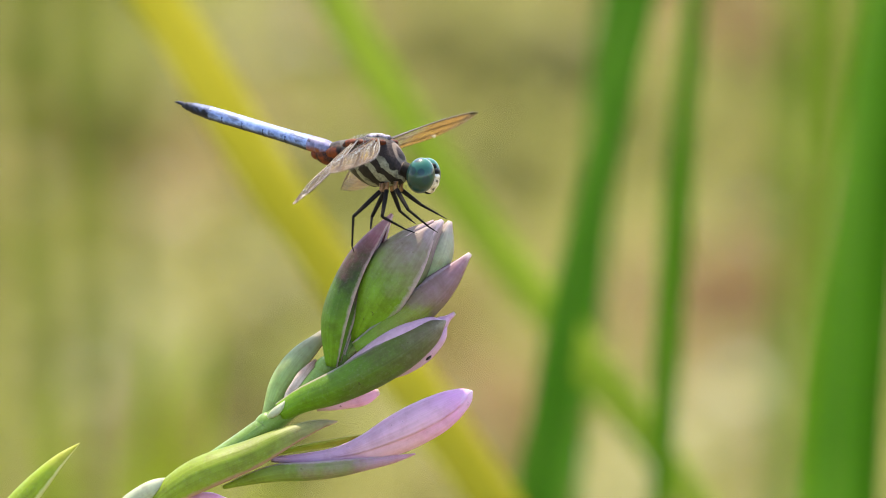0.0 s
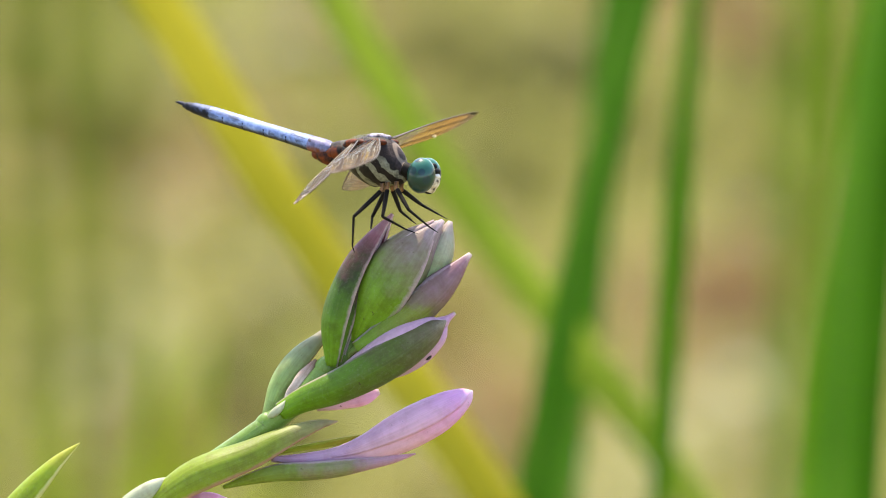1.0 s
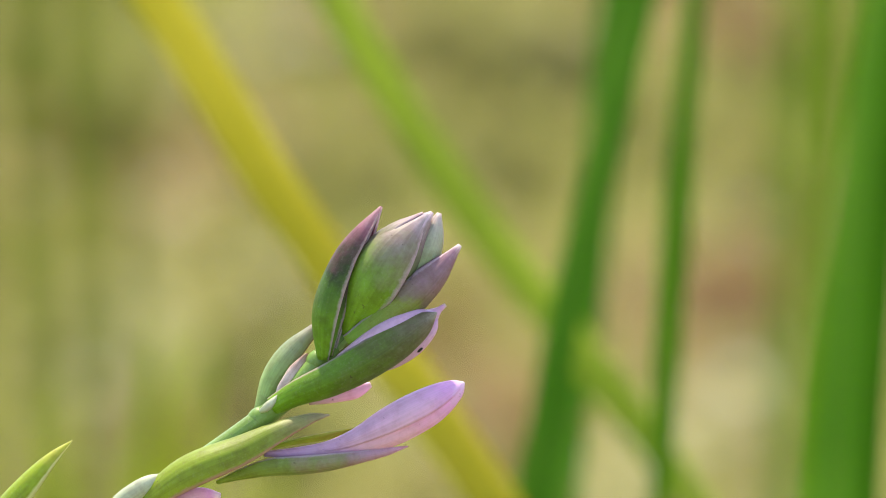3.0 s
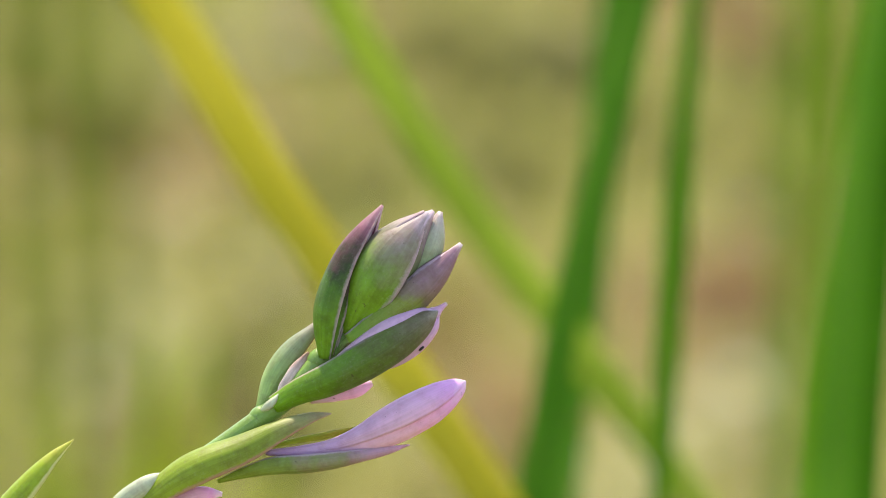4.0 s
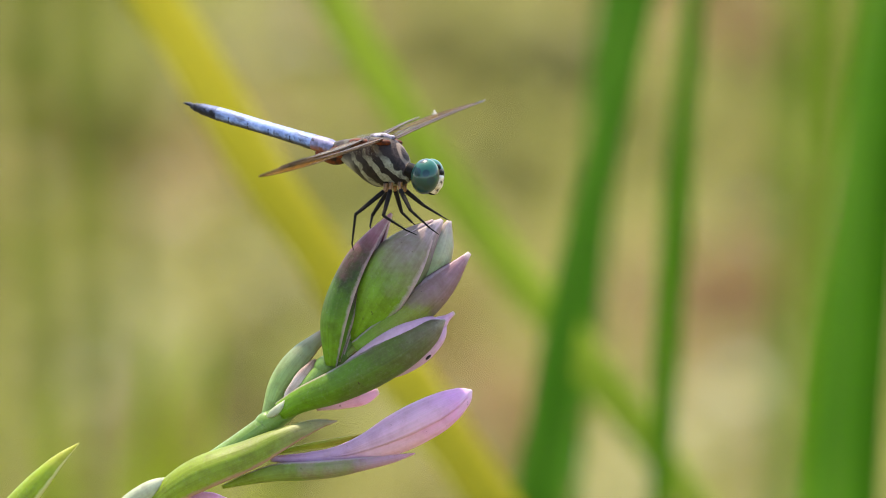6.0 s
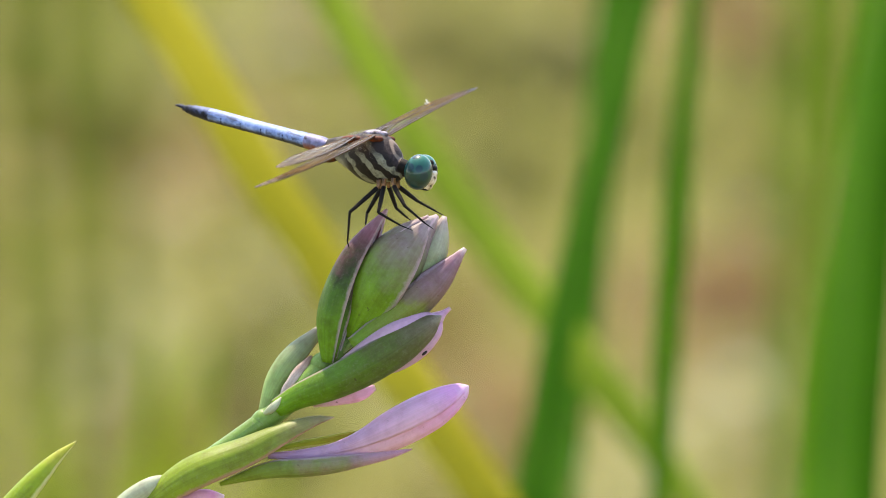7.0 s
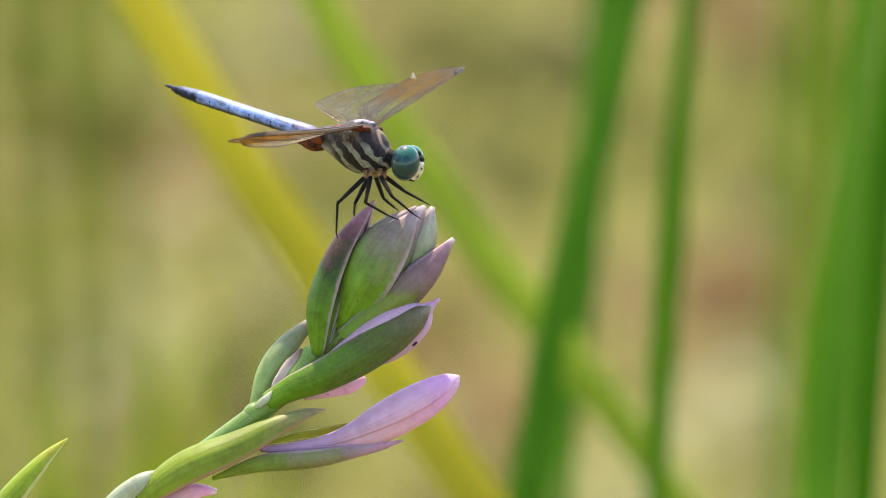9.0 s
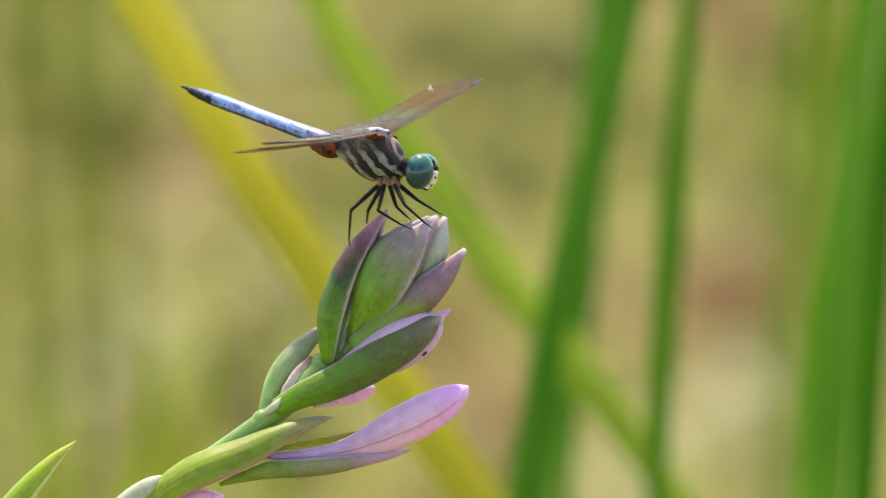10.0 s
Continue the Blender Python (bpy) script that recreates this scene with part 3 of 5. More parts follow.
organ("bract", bract_grey, "grey-green bract with a pale ridge", path=[(-10.29, -0.4, -9.57), (-8.14, -0.9, -4.07), (-5.29, -1.1, 0.36), (-1.14, -0.4, 3.57)], radii=[1.0, 2.2, 1.7, 0.2], up=(0.65, -0.5, -0.6), arc=104, thick=0.22, uneven=0.05, seed=31)
organ("sheath", bract_white, "pale thin sheath at the base of a bract", path=[(-41.36, -1.6, -33.86), (-38.5, -2.4, -31.5), (-35.86, -2.4, -29.79), (-34.14, -1.8, -28.93)], radii=[1.2, 1.3, 0.9, 0.1], up=(0.5, 0.6, -0.5), arc=110, thick=0.15, seed=32)
organ("bud", bract_pale, "pale green bud with pink margins", path=[(-7.07, 1.4, -9.57), (-3.0, 1.4, -4.21), (-0.43, 1.2, 0.21), (0.93, 0.9, 3.5)], radii=[1.4, 2.3, 1.7, 0.3], up=(0.5, -0.6, 0.3), lobes=3, depth=0.08, seed=5)
organ("bract", bract_pale, "pale bract with pink margins", path=[(-6.57, 1.0, -9.36), (-2.57, 1.0, -4.36), (-0.07, 0.8, 0.21), (0.93, 0.7, 3.36)], radii=[1.2, 2.1, 1.5, 0.25], up=(0.4, 0.8, 0.1), arc=120, thick=0.25, seed=6)
organ("bud", bract_purple, "slender dusky purple bud", path=[(-10.29, -1, -12.21), (-5.64, -1, -9.07), (-1.14, -0.6, -5.07), (3.29, -0.3, -0.79)], radii=[1.2, 1.9, 1.9, 0.25], up=(-0.3, -0.6, 0.7), uneven=0.05, seed=7)
organ("bract", bract_purple, "dusky purple bract, green at its base", path=[(-11.0, -1.4, -12.64), (-6.0, -1.4, -9.5), (-1.0, -1, -5.36), (3.43, -0.5, -0.57)], radii=[1.1, 2.0, 2.1, 0.3], up=(-0.6, 0.1, 0.7), arc=140, thick=0.25, uneven=0.06, seed=8)
# the bract in front with a pink bud inside
organ("bud", petal_pink, "pink bud showing out of its bract", path=[(-16.0, -2, -18.79), (-9.21, -2.2, -14.57), (-3.86, -2, -11.36), (-1.2, -1.6, -9.9), (0.43, -1.2, -9.2)], radii=[0.8, 2.2, 2.4, 1.5, 0.15], up=(-0.3, -0.5, 0.8), lobes=3, depth=0.06, seed=9)
organ("petal", petal_pink, "pale pink petal with a brownish tip", path=[(-6.71, 0, -14.21), (-2.79, 0, -11.71), (-0.29, 0, -9.5), (0.7, 0.1, -8.7), (1.5, 0.2, -8.1)], radii=[1.2, 1.9, 1.05, 0.42, 0.25], up=(0, -1, 0.2), seed=10)
organ("petal", petal_pink, "pink petal below the bract", path=[(-8.86, -1, -16.21), (-4.93, -1.2, -14.5), (-1.5, -1, -12.1), (-0.1, -0.7, -10.7), (0.45, -0.6, -9.9)], radii=[0.7, 1.4, 1.25, 0.7, 0.12], up=(0, -1, 0.2), seed=11)
organ("bract", bract_olive, "olive green bract, grey-bloomed, wrapped round a pink bud", path=[(-20.57, -0.2, -20.64), (-18.0, -0.6, -19.21), (-13.71, -2.2, -17.5), (-8.0, -3, -14.64), (-3.5, -2.8, -11.79), (-1.0, -2.3, -10.0), (0.35, -1.8, -9.05)], radii=[1.3, 1.6, 2.15, 2.5, 2.15, 1.25, 0.12], up=(0.0, 0.65, 0.75), arc=112, thick=0.3, uneven=0.05, seed=12)
part("speck", ball((0.46, 0.2, 0.18), (-1.8, -2.1, -13.75), 10, 8, pose(0, 0, 0, 0, -40, 0)), dark_speck, flower, "tiny black speck on the pink petal", m=INTO)
# at the back of the stem
organ("bract", bract_light, "light green bract with a brown inner margin", path=[(-22.29, 1, -21.21), (-20.50, 1.5, -17.21), (-18.14, 2, -13.93), (-14.79, 2.5, -10.64)], radii=[0.7, 1.5, 1.55, 0.7], up=(0.8, 0.35, -0.5), arc=125, thick=0.3, uneven=0.06, seed=13)
organ("petal", petal_withered, "withered pinkish petal inside a bract", path=[(-20.07, -0.2, -19.79), (-18.86, -0.3, -18.07), (-17.29, 0, -15.93), (-16.00, 0.4, -14.07)], radii=[0.35, 1.0, 1.0, 0.3], up=(0.5, -1, 0), flat=0.5, uneven=0.2, seed=14)
organ("bud", petal_pink, "small pink bud behind a bract", path=[(-16.0, 2, -20.07), (-12.43, 2, -19.36), (-9.71, 2, -18.64), (-8.07, 2, -18.07)], radii=[0.5, 0.9, 1.0, 0.35], up=(0, -1, 0.2), seed=15)
organ("sheath", bract_white, "white thin sheath at the foot of a bract", path=[(-22.14, -1.6, -21.21), (-21.43, -1.8, -20.79), (-20.64, -1.7, -20.07), (-19.93, -1.4, -19.21)], radii=[0.2, 0.5, 0.45, 0.1], up=(0.3, 0.8, -0.3), arc=110, thick=0.12, seed=33)
organ("bract", bract_pale, "thin grey-green bract edge below a purple bud", path=[(-12.57, -0.2, -13.93), (-9.21, -1.7, -11.14), (-5.86, -2.3, -8.71), (-3.00, -2.4, -6.64), (-0.86, -1.8, -4.57)], radii=[0.3, 0.7, 0.65, 0.5, 0.1], up=(0.5, 0.5, -0.6), arc=95, thick=0.15, seed=34)
# the lower buds
organ("bract", bract_fresh, "fresh green boat-shaped bract with a purplish tip", path=[(-37.29, -1.5, -33.14), (-31.36, -2.4, -29.43), (-24.21, -2.4, -26.50), (-18.14, -2, -23.36), (-14.93, -1.6, -22.14), (-13.29, -1.4, -21.79)], radii=[1.6, 2.75, 2.4, 1.4, 0.65, 0.08], up=(0.4, 0.0, -0.9), arc=122, thick=0.3, uneven=0.06, seed=16)
organ("bud", petal_lilac, "long lilac bud about to open", path=[(-21.71, -0.7, -26.57), (-17.43, -0.7, -26.50), (-13.14, -0.7, -26.00), (-9.57, -0.9, -25.07), (-6.00, -0.9, -23.50), (-3.14, -0.9, -22.00), (-0.29, -0.9, -20.50), (1.86, -0.9, -19.21), (3.14, -0.8, -18.36), (3.71, -0.7, -17.93)], radii=[0.35, 0.75, 1.1, 1.75, 2.45, 2.6, 2.35, 1.65, 0.85, 0.12], up=(-0.3, -0.6, 0.8), lobes=3, depth=0.07, uneven=0.04, seed=17)
organ("petal", petal_lilac, "lilac outer petal folded over the bud", path=[(-17.43, -0.8, -26.50), (-11.71, -1.2, -25.57), (-7.43, -1.5, -23.86), (-3.14, -1.6, -21.86), (0.43, -1.4, -20.00), (2.71, -1.1, -18.57), (3.64, -0.8, -17.93)], radii=[0.1, 1.0, 1.8, 2.3, 1.95, 0.95, 0.12], up=(0.3, 0.5, -0.8), arc=88, thick=0.2, uneven=0.04, seed=18)
organ("calyx", calyx_paint, "green base of the lilac bud, mauve at its rim", path=[(-27.79, -0.8, -30.07), (-24.57, -1.2, -28.93), (-21.00, -1.6, -28.00), (-17.43, -1.7, -27.79), (-13.14, -1.7, -27.43), (-9.57, -1.5, -26.93), (-6.00, -1.3, -26.36), (-3.50, -1.1, -25.86)], radii=[0.3, 0.9, 1.4, 1.5, 1.35, 1.0, 0.6, 0.1], up=(-0.2, 0.15, 0.9), arc=118, thick=0.3, uneven=0.04, seed=19)
organ("bract", bract_yellow, "thin yellow-green bract", path=[(-23.86, 0, -26.5), (-17.79, 0.6, -25.14), (-13.86, 0.8, -24.5), (-9.21, 0.8, -23.36)], radii=[0.3, 0.6, 0.75, 0.1], up=(0.1, -0.5, -0.8), flat=0.4, seed=20)
organ("bud", petal_lilac, "lilac bud tip low on the stalk", path=[(-36.71, 1, -34.93), (-32.79, 1, -32.64), (-29.43, 1, -31.64), (-27.29, 1, -31.79)], radii=[0.6, 1.2, 0.9, 0.3], up=(0, -1, 0.2), seed=21)
organ("bract", bract_lime, "fresh yellow-green pointed bract low on the stalk", path=[(-60.29, 3, -41.36), (-54.57, 1, -34.21), (-51.14, 0, -30.07), (-48.0, 0, -26.5), (-45.93, 0, -24.57)], radii=[1.4, 2.2, 1.8, 0.9, 0.1], up=(0.75, 0.1, -0.65), arc=118, thick=0.25, seed=22)


# ---- dragonfly ----
def dragonfly_paints():
    paints = {}
    # pale blue bloom on the abdomen, black along its lower edge
    m, t, b = shader("blue_bloom", 0.6, 0.35)
    obj = add(t, "ShaderNodeTexCoord").outputs["Object"]
    sep = add(t, "ShaderNodeSeparateXYZ")
    feed(t, sep, 0, obj)
    wear = grain(t, obj, 900, 4.0, 0.65)
    streak = grain(t, obj, 1.0, 3.0, 0.6, stretch=(260, 1500, 1500))
    colour = ramp(t, wear, [(0.25, (0.085, 0.135, 0.29)), (0.5, (0.18, 0.255, 0.48)), (0.75, (0.31, 0.385, 0.60))])
    colour = blend(t, colour, (0.05, 0.06, 0.10), sums(t, "MULTIPLY", ramp(t, streak, [(0.54, 0.0), (0.64, 1.0)]), 0.8))
    low = sums(t, "ADD", sep.outputs[2], sums(t, "MULTIPLY", sums(t, "SUBTRACT", wear, 0.5), 0.0006))
    colour = blend(t, (0.018, 0.017, 0.02), colour, ramp(t, sums(t, "MULTIPLY", sums(t, "ADD", low, 0.00062), 2500.0), [(0.0, 0.0), (1.0, 1.0)]))
    marks = sums(t, "MULTIPLY", ramp(t, grain(t, obj, 460, 3.0, 0.6), [(0.50, 0.0), (0.56, 1.0)]), ramp(t, sums(t, "MULTIPLY", sums(t, "ADD", low, 0.0006), 900.0), [(0.45, 1.0), (1.0, 0.0)]))
    colour = blend(t, colour, (0.03, 0.035, 0.06), sums(t, "MULTIPLY", marks, 0.8))
    feed(t, b, "Base Color", colour)
    relief(t, b, wear, 0.3, 0.0001)
    paints["blue"] = m
    # base of the abdomen: violet-grey above, amber below
    m, t, b = shader("violet_and_amber", 0.5, 0.4)
    obj = add(t, "ShaderNodeTexCoord").outputs["Object"]
    sep = add(t, "ShaderNodeSeparateXYZ")
    feed(t, sep, 0, obj)
    wear = grain(t, obj, 1000, 4.0, 0.6)
    low = sums(t, "ADD", sep.outputs[2], sums(t, "MULTIPLY", sums(t, "SUBTRACT", wear, 0.5), 0.0012))
    colour = blend(t, (0.17, 0.035, 0.008), ramp(t, wear, [(0.3, (0.05, 0.045, 0.08)), (0.65, (0.20, 0.19, 0.34))]), ramp(t, sums(t, "MULTIPLY", sums(t, "ADD", low, 0.00075), 1500.0), [(0.0, 0.0), (1.0, 1.0)]))
    colour = blend(t, colour, (0.02, 0.012, 0.01), ramp(t, grain(t, obj, 620, 2.0, 0.5), [(0.60, 0.0), (0.66, 0.9)]))
    feed(t, b, "Base Color", colour)
    paints["amber"] = m
    m, t, b = shader("blue_black", 0.5, 0.15)
    obj = add(t, "ShaderNodeTexCoord").outputs["Object"]
    sep = add(t, "ShaderNodeSeparateXYZ")
    feed(t, sep, 0, obj)
    mottle = grain(t, obj, 1100, 4.0, 0.6)
    high = sums(t, "ADD", sums(t, "MULTIPLY", sep.outputs[2], 900.0), sums(t, "MULTIPLY", sums(t, "SUBTRACT", mottle, 0.5), 1.6))
    fore = sums(t, "ADD", sums(t, "MULTIPLY", sep.outputs[0], 300.0), 7.0)
    bloom = sums(t, "MULTIPLY", ramp(t, high, [(0.05, 0.0), (0.55, 0.85)]), ramp(t, fore, [(0.0, 0.15), (0.9, 1.0)]))
    colour = ramp(t, mottle, [(0.4, (0.005, 0.005, 0.008)), (0.66, (0.016, 0.018, 0.032)), (0.82, (0.14, 0.18, 0.28))])
    feed(t, b, "Base Color", blend(t, colour, (0.13, 0.17, 0.31), bloom))
    paints["tail"] = m
    # thorax: dark brown with wavy cream-green stripes on its flanks, brown-grey above
    m, t, b = shader("striped_thorax", 0.6, 0.2)
    obj = add(t, "ShaderNodeTexCoord").outputs["Object"]
    sep = add(t, "ShaderNodeSeparateXYZ")
    feed(t, sep, 0, obj)
    wobble = grain(t, obj, 620, 2.0, 0.5)
    along = sums(t, "ADD", sums(t, "MULTIPLY", sep.outputs[0], 1000.0), sums(t, "MULTIPLY", sep.outputs[2], 850.0))
    along = sums(t, "ADD", along, sums(t, "MULTIPLY", sums(t, "SUBTRACT", wobble, 0.5), 2.6))
    wave = sums(t, "SINE", sums(t, "MULTIPLY", along, 2.7), 0.0)
    stripes = ramp(t, sums(t, "ADD", sums(t, "MULTIPLY", wave, 0.5), 0.5), [(0.58, 0.0), (0.72, 1.0)])
    fine = grain(t, obj, 3000, 3.0, 0.6)
    dark = ramp(t, fine, [(0.3, (0.005, 0.004, 0.004)), (0.7, (0.018, 0.012, 0.010))])
    broken = ramp(t, grain(t, obj, 760, 3.0, 0.6), [(0.30, 0.35), (0.48, 1.0)])
    stripes = sums(t, "MULTIPLY", stripes, broken)
    side = blend(t, dark, ramp(t, fine, [(0.3, (0.12, 0.12, 0.088)), (0.7, (0.24, 0.235, 0.175))]), stripes)
    rear = ramp(t, sums(t, "MULTIPLY", sums(t, "ADD", sep.outputs[0], 0.0030), 700.0), [(0.0, 1.0), (1.0, 0.0)])
    under = ramp(t, sums(t, "MULTIPLY", sums(t, "ADD", sep.outputs[2], 0.0006), 700.0), [(0.0, 1.0), (0.8, 0.0)])
    side = blend(t, side, (0.22, 0.21, 0.17), sums(t, "MULTIPLY", sums(t, "MULTIPLY", rear, under), 0.8))
    side = blend(t, side, (0.026, 0.016, 0.013), sums(t, "MULTIPLY", sums(t, "SUBTRACT", 1.0, under), 0.75))
    front = sums(t, "SUBTRACT", sums(t, "ADD", sep.outputs[0], sums(t, "MULTIPLY", sep.outputs[2], 0.55)), 0.0039)
    brown = ramp(t, fine, [(0.3, (0.016, 0.010, 0.009)), (0.7, (0.058, 0.038, 0.034))])
    shoulder = ramp(t, sums(t, "MULTIPLY", front, 1000.0), [(0.70, 0.0), (0.78, 1.0), (0.92, 1.0), (1.0, 0.0)])
    brown = blend(t, brown, (0.26, 0.19, 0.14), sums(t, "MULTIPLY", shoulder, 0.8))
    colour = blend(t, side, brown, ramp(t, sums(t, "MULTIPLY", front, 2200.0), [(0.0, 0.0), (1.0, 1.0)]))
    feed(t, b, "Base Color", colour)
    relief(t, b, fine, 0.5, 0.0002)
    paints["thorax"] = m
    # faceted eyes: sea green with darker spots
    m, t, b = shader("sea_green_eye", 0.4, 0.1)
    obj = add(t, "ShaderNodeTexCoord").outputs["Object"]
    sep = add(t, "ShaderNodeSeparateXYZ")
    feed(t, sep, 0, obj)
    facets = add(t, "ShaderNodeTexVoronoi")
    feed(t, facets, "Vector", obj)
    feed(t, facets, "Scale", 9000.0)
    cells = add(t, "ShaderNodeTexVoronoi")
    feed(t, cells, "Vector", obj)
    feed(t, cells, "Scale", 780.0)
    spot = sums(t, "SUBTRACT", 1.0, cells.outputs[0])
    colour = ramp(t, sums(t, "ADD", sums(t, "MULTIPLY", sep.outputs[2], 180.0), 0.5), [(0.0, (0.03, 0.06, 0.04)), (0.25, (0.003, 0.022, 0.020)), (0.55, (0.004, 0.055, 0.042)), (1.0, (0.03, 0.15, 0.10))])
    colour = blend(t, colour, (0.004, 0.03, 0.035), ramp(t, spot, [(0.50, 0.0), (0.60, 0.95)]))
    feed(t, b, "Base Color", colour)
    relief(t, b, facets.outputs[0], 0.12, 0.00005)
    b.inputs["Coat Weight"].default_value = 0.7
    b.inputs["Coat Roughness"].default_value = 0.12
    paints["eye"] = m
    m, t, b = shader("cream_face", 0.4, 0.45)
    obj = add(t, "ShaderNodeTexCoord").outputs["Object"]
    feed(t, b, "Base Color", ramp(t, grain(t, obj, 900, 2.0, 0.5), [(0.36, (0.03, 0.02, 0.015)), (0.42, (0.40, 0.30, 0.20)), (0.52, (0.60, 0.51, 0.40)), (0.75, (0.74, 0.68, 0.60))]))
    paints["face"] = m
    m, t, b = shader("pruinose_plate", 0.6, 0.2)
    obj = add(t, "ShaderNodeTexCoord").outputs["Object"]
    feed(t, b, "Base Color", ramp(t, grain(t, obj, 800, 3.0, 0.6), [(0.40, (0.02, 0.016, 0.016)), (0.50, (0.16, 0.13, 0.15)), (0.66, (0.46, 0.43, 0.52))]))
    paints["plate"] = m
    m, t, b = shader("black_chitin", 0.6, 0.1)
    obj = add(t, "ShaderNodeTexCoord").outputs["Object"]
    feed(t, b, "Base Color", ramp(t, grain(t, obj, 1500, 3.0, 0.6), [(0.3, (0.004, 0.004, 0.004)), (0.75, (0.018, 0.014, 0.012))]))
    paints["black"] = m
    m, t, b = shader("tan_chitin", 0.45, 0.45)
    obj = add(t, "ShaderNodeTexCoord").outputs["Object"]
    feed(t, b, "Base Color", ramp(t, grain(t, obj, 1500, 3.0, 0.6), [(0.36, (0.03, 0.014, 0.007)), (0.46, (0.14, 0.06, 0.02)), (0.7, (0.30, 0.15, 0.055))]))
    paints["tan"] = m
    m, t, b = shader("rust_chitin", 0.6, 0.15)
    obj = add(t, "ShaderNodeTexCoord").outputs["Object"]
    feed(t, b, "Base Color", ramp(t, grain(t, obj, 900, 3.0, 0.6), [(0.40, (0.010, 0.005, 0.003)), (0.50, (0.075, 0.016, 0.005)), (0.76, (0.21, 0.042, 0.009))]))
    paints["rust"] = m
    m, t, b = shader("brown_vein", 0.45, 0.4)
    obj = add(t, "ShaderNodeTexCoord").outputs["Object"]
    feed(t, b, "Base Color", ramp(t, grain(t, obj, 400, 3.0, 0.6), [(0.3, (0.018, 0.009, 0.005)), (0.7, (0.10, 0.05, 0.018))]))
    paints["vein"] = m
    m, t, b = shader("pale_hair", 0.7, 0.3)
    obj = add(t, "ShaderNodeTexCoord").outputs["Object"]
    feed(t, b, "Base Color", ramp(t, grain(t, obj, 900, 3.0, 0.6), [(0.3, (0.45, 0.42, 0.36)), (0.7, (0.75, 0.72, 0.65))]))
    paints["hair"] = m
    # wing membranes: clear with amber washes near the base and beyond the middle, stronger on the forewings
    for wing_kind, amber in (("forewing", 0.95), ("hindwing", 0.35)):
        m = bpy.data.materials.new(wing_kind + "_membrane")
        m.use_nodes = True
        t = m.node_tree
        t.nodes.remove(t.nodes["Principled BSDF"])
        uv = add(t, "ShaderNodeUVMap").outputs[0]
        obj = add(t, "ShaderNodeTexCoord").outputs["Object"]
        sep = add(t, "ShaderNodeSeparateXYZ")
        feed(t, sep, 0, uv)
        cloud = grain(t, obj, 300, 3.0, 0.6)
        along = sums(t, "ADD", sep.outputs[0], sums(t, "MULTIPLY", sums(t, "SUBTRACT", cloud, 0.5), 0.22))
        wash = sums(t, "MULTIPLY", ramp(t, along, [(0.0, 0.8), (0.08, 0.5), (0.15, 0.1), (0.34, 0.12), (0.48, 1.0), (0.82, 1.0), (0.95, 0.4)]), amber)
        tint = blend(t, (0.95, 0.94, 0.90), (0.86, 0.52, 0.07), wash)
        clear = add(t, "ShaderNodeBsdfTransparent")
        feed(t, clear, "Color", tint)
        gloss = add(t, "ShaderNodeBsdfGlossy")
        feed(t, gloss, "Color", blend(t, (0.92, 0.88, 0.82), (0.95, 0.74, 0.34), wash))
        feed(t, gloss, "Roughness", 0.2)
        film = add(t, "ShaderNodeBsdfTranslucent")
        feed(t, film, "Color", blend(t, (0.45, 0.36, 0.30), (0.56, 0.31, 0.12), wash))
        bump = add(t, "ShaderNodeBump")
        feed(t, bump, "Height", grain(t, obj, 900, 2.0, 0.5))
        feed(t, bump, "Strength", 0.5)
        feed(t, bump, "Distance", 0.0004)
        feed(t, gloss, "Normal", bump.outputs[0])
        first = add(t, "ShaderNodeMixShader")
        feed(t, first, 0, sums(t, "ADD", 0.15, sums(t, "MULTIPLY", wash, 0.12)))
        t.links.new(clear.outputs[0], first.inputs[1])
        t.links.new(film.outputs[0], first.inputs[2])
        fres = add(t, "ShaderNodeFresnel")
        feed(t, fres, "IOR", 1.4)
        second = add(t, "ShaderNodeMixShader")
        feed(t, second, 0, sums(t, "ADD", sums(t, "MULTIPLY", fres.outputs[0], 0.2), ramp(t, grain(t, obj, 1300, 2.0, 0.6), [(0.45, 0.02), (0.65, 0.07)])))
        t.links.new(first.outputs[0], second.inputs[1])
        t.links.new(gloss.outputs[0], second.inputs[2])
        t.links.new(second.outputs[0], t.nodes["Material Output"].inputs[0])
        paints[wing_kind] = m
    return paints


PAINT = dragonfly_paints()
SMALL = Matrix.Scale(MM, 4)
dragonfly = tagged(new("dragonfly"), "pale blue dragonfly with green eyes, perched on a bud", "dragonfly")

part("thorax", loft([(-5.9, 0, 1.2), (-4.6, 0, 1.05), (-2.6, 0, 0.55), (-0.2, 0, 0.0), (1.8, 0, -0.55), (3.3, 0, -1.2), (4.6, 0, -1.75), (5.4, 0, -1.85)], [0.8, 1.25, 1.95, 2.85, 2.98, 2.35, 1.5, 0.9], (0, 0, 1),
                    sides=28, steps=5, flat=1.08, uneven=0.03), PAINT["thorax"], dragonfly, "dark brown thorax with wavy cream-green side stripes", m=Matrix.Diagonal((MM, MM * 0.92, MM, 1)))
part("back_plate", joined(ball((1.5, 1.2, 0.5), (0.9, 0, 2.75)), ball((1.1, 0.9, 0.4), (-1.4, 0, 2.25)), ball((0.6, 0.5, 0.35), (2.5, 0, 2.65))), PAINT["plate"], dragonfly, "dark and lilac-grey plates between the wing roots", m=SMALL)
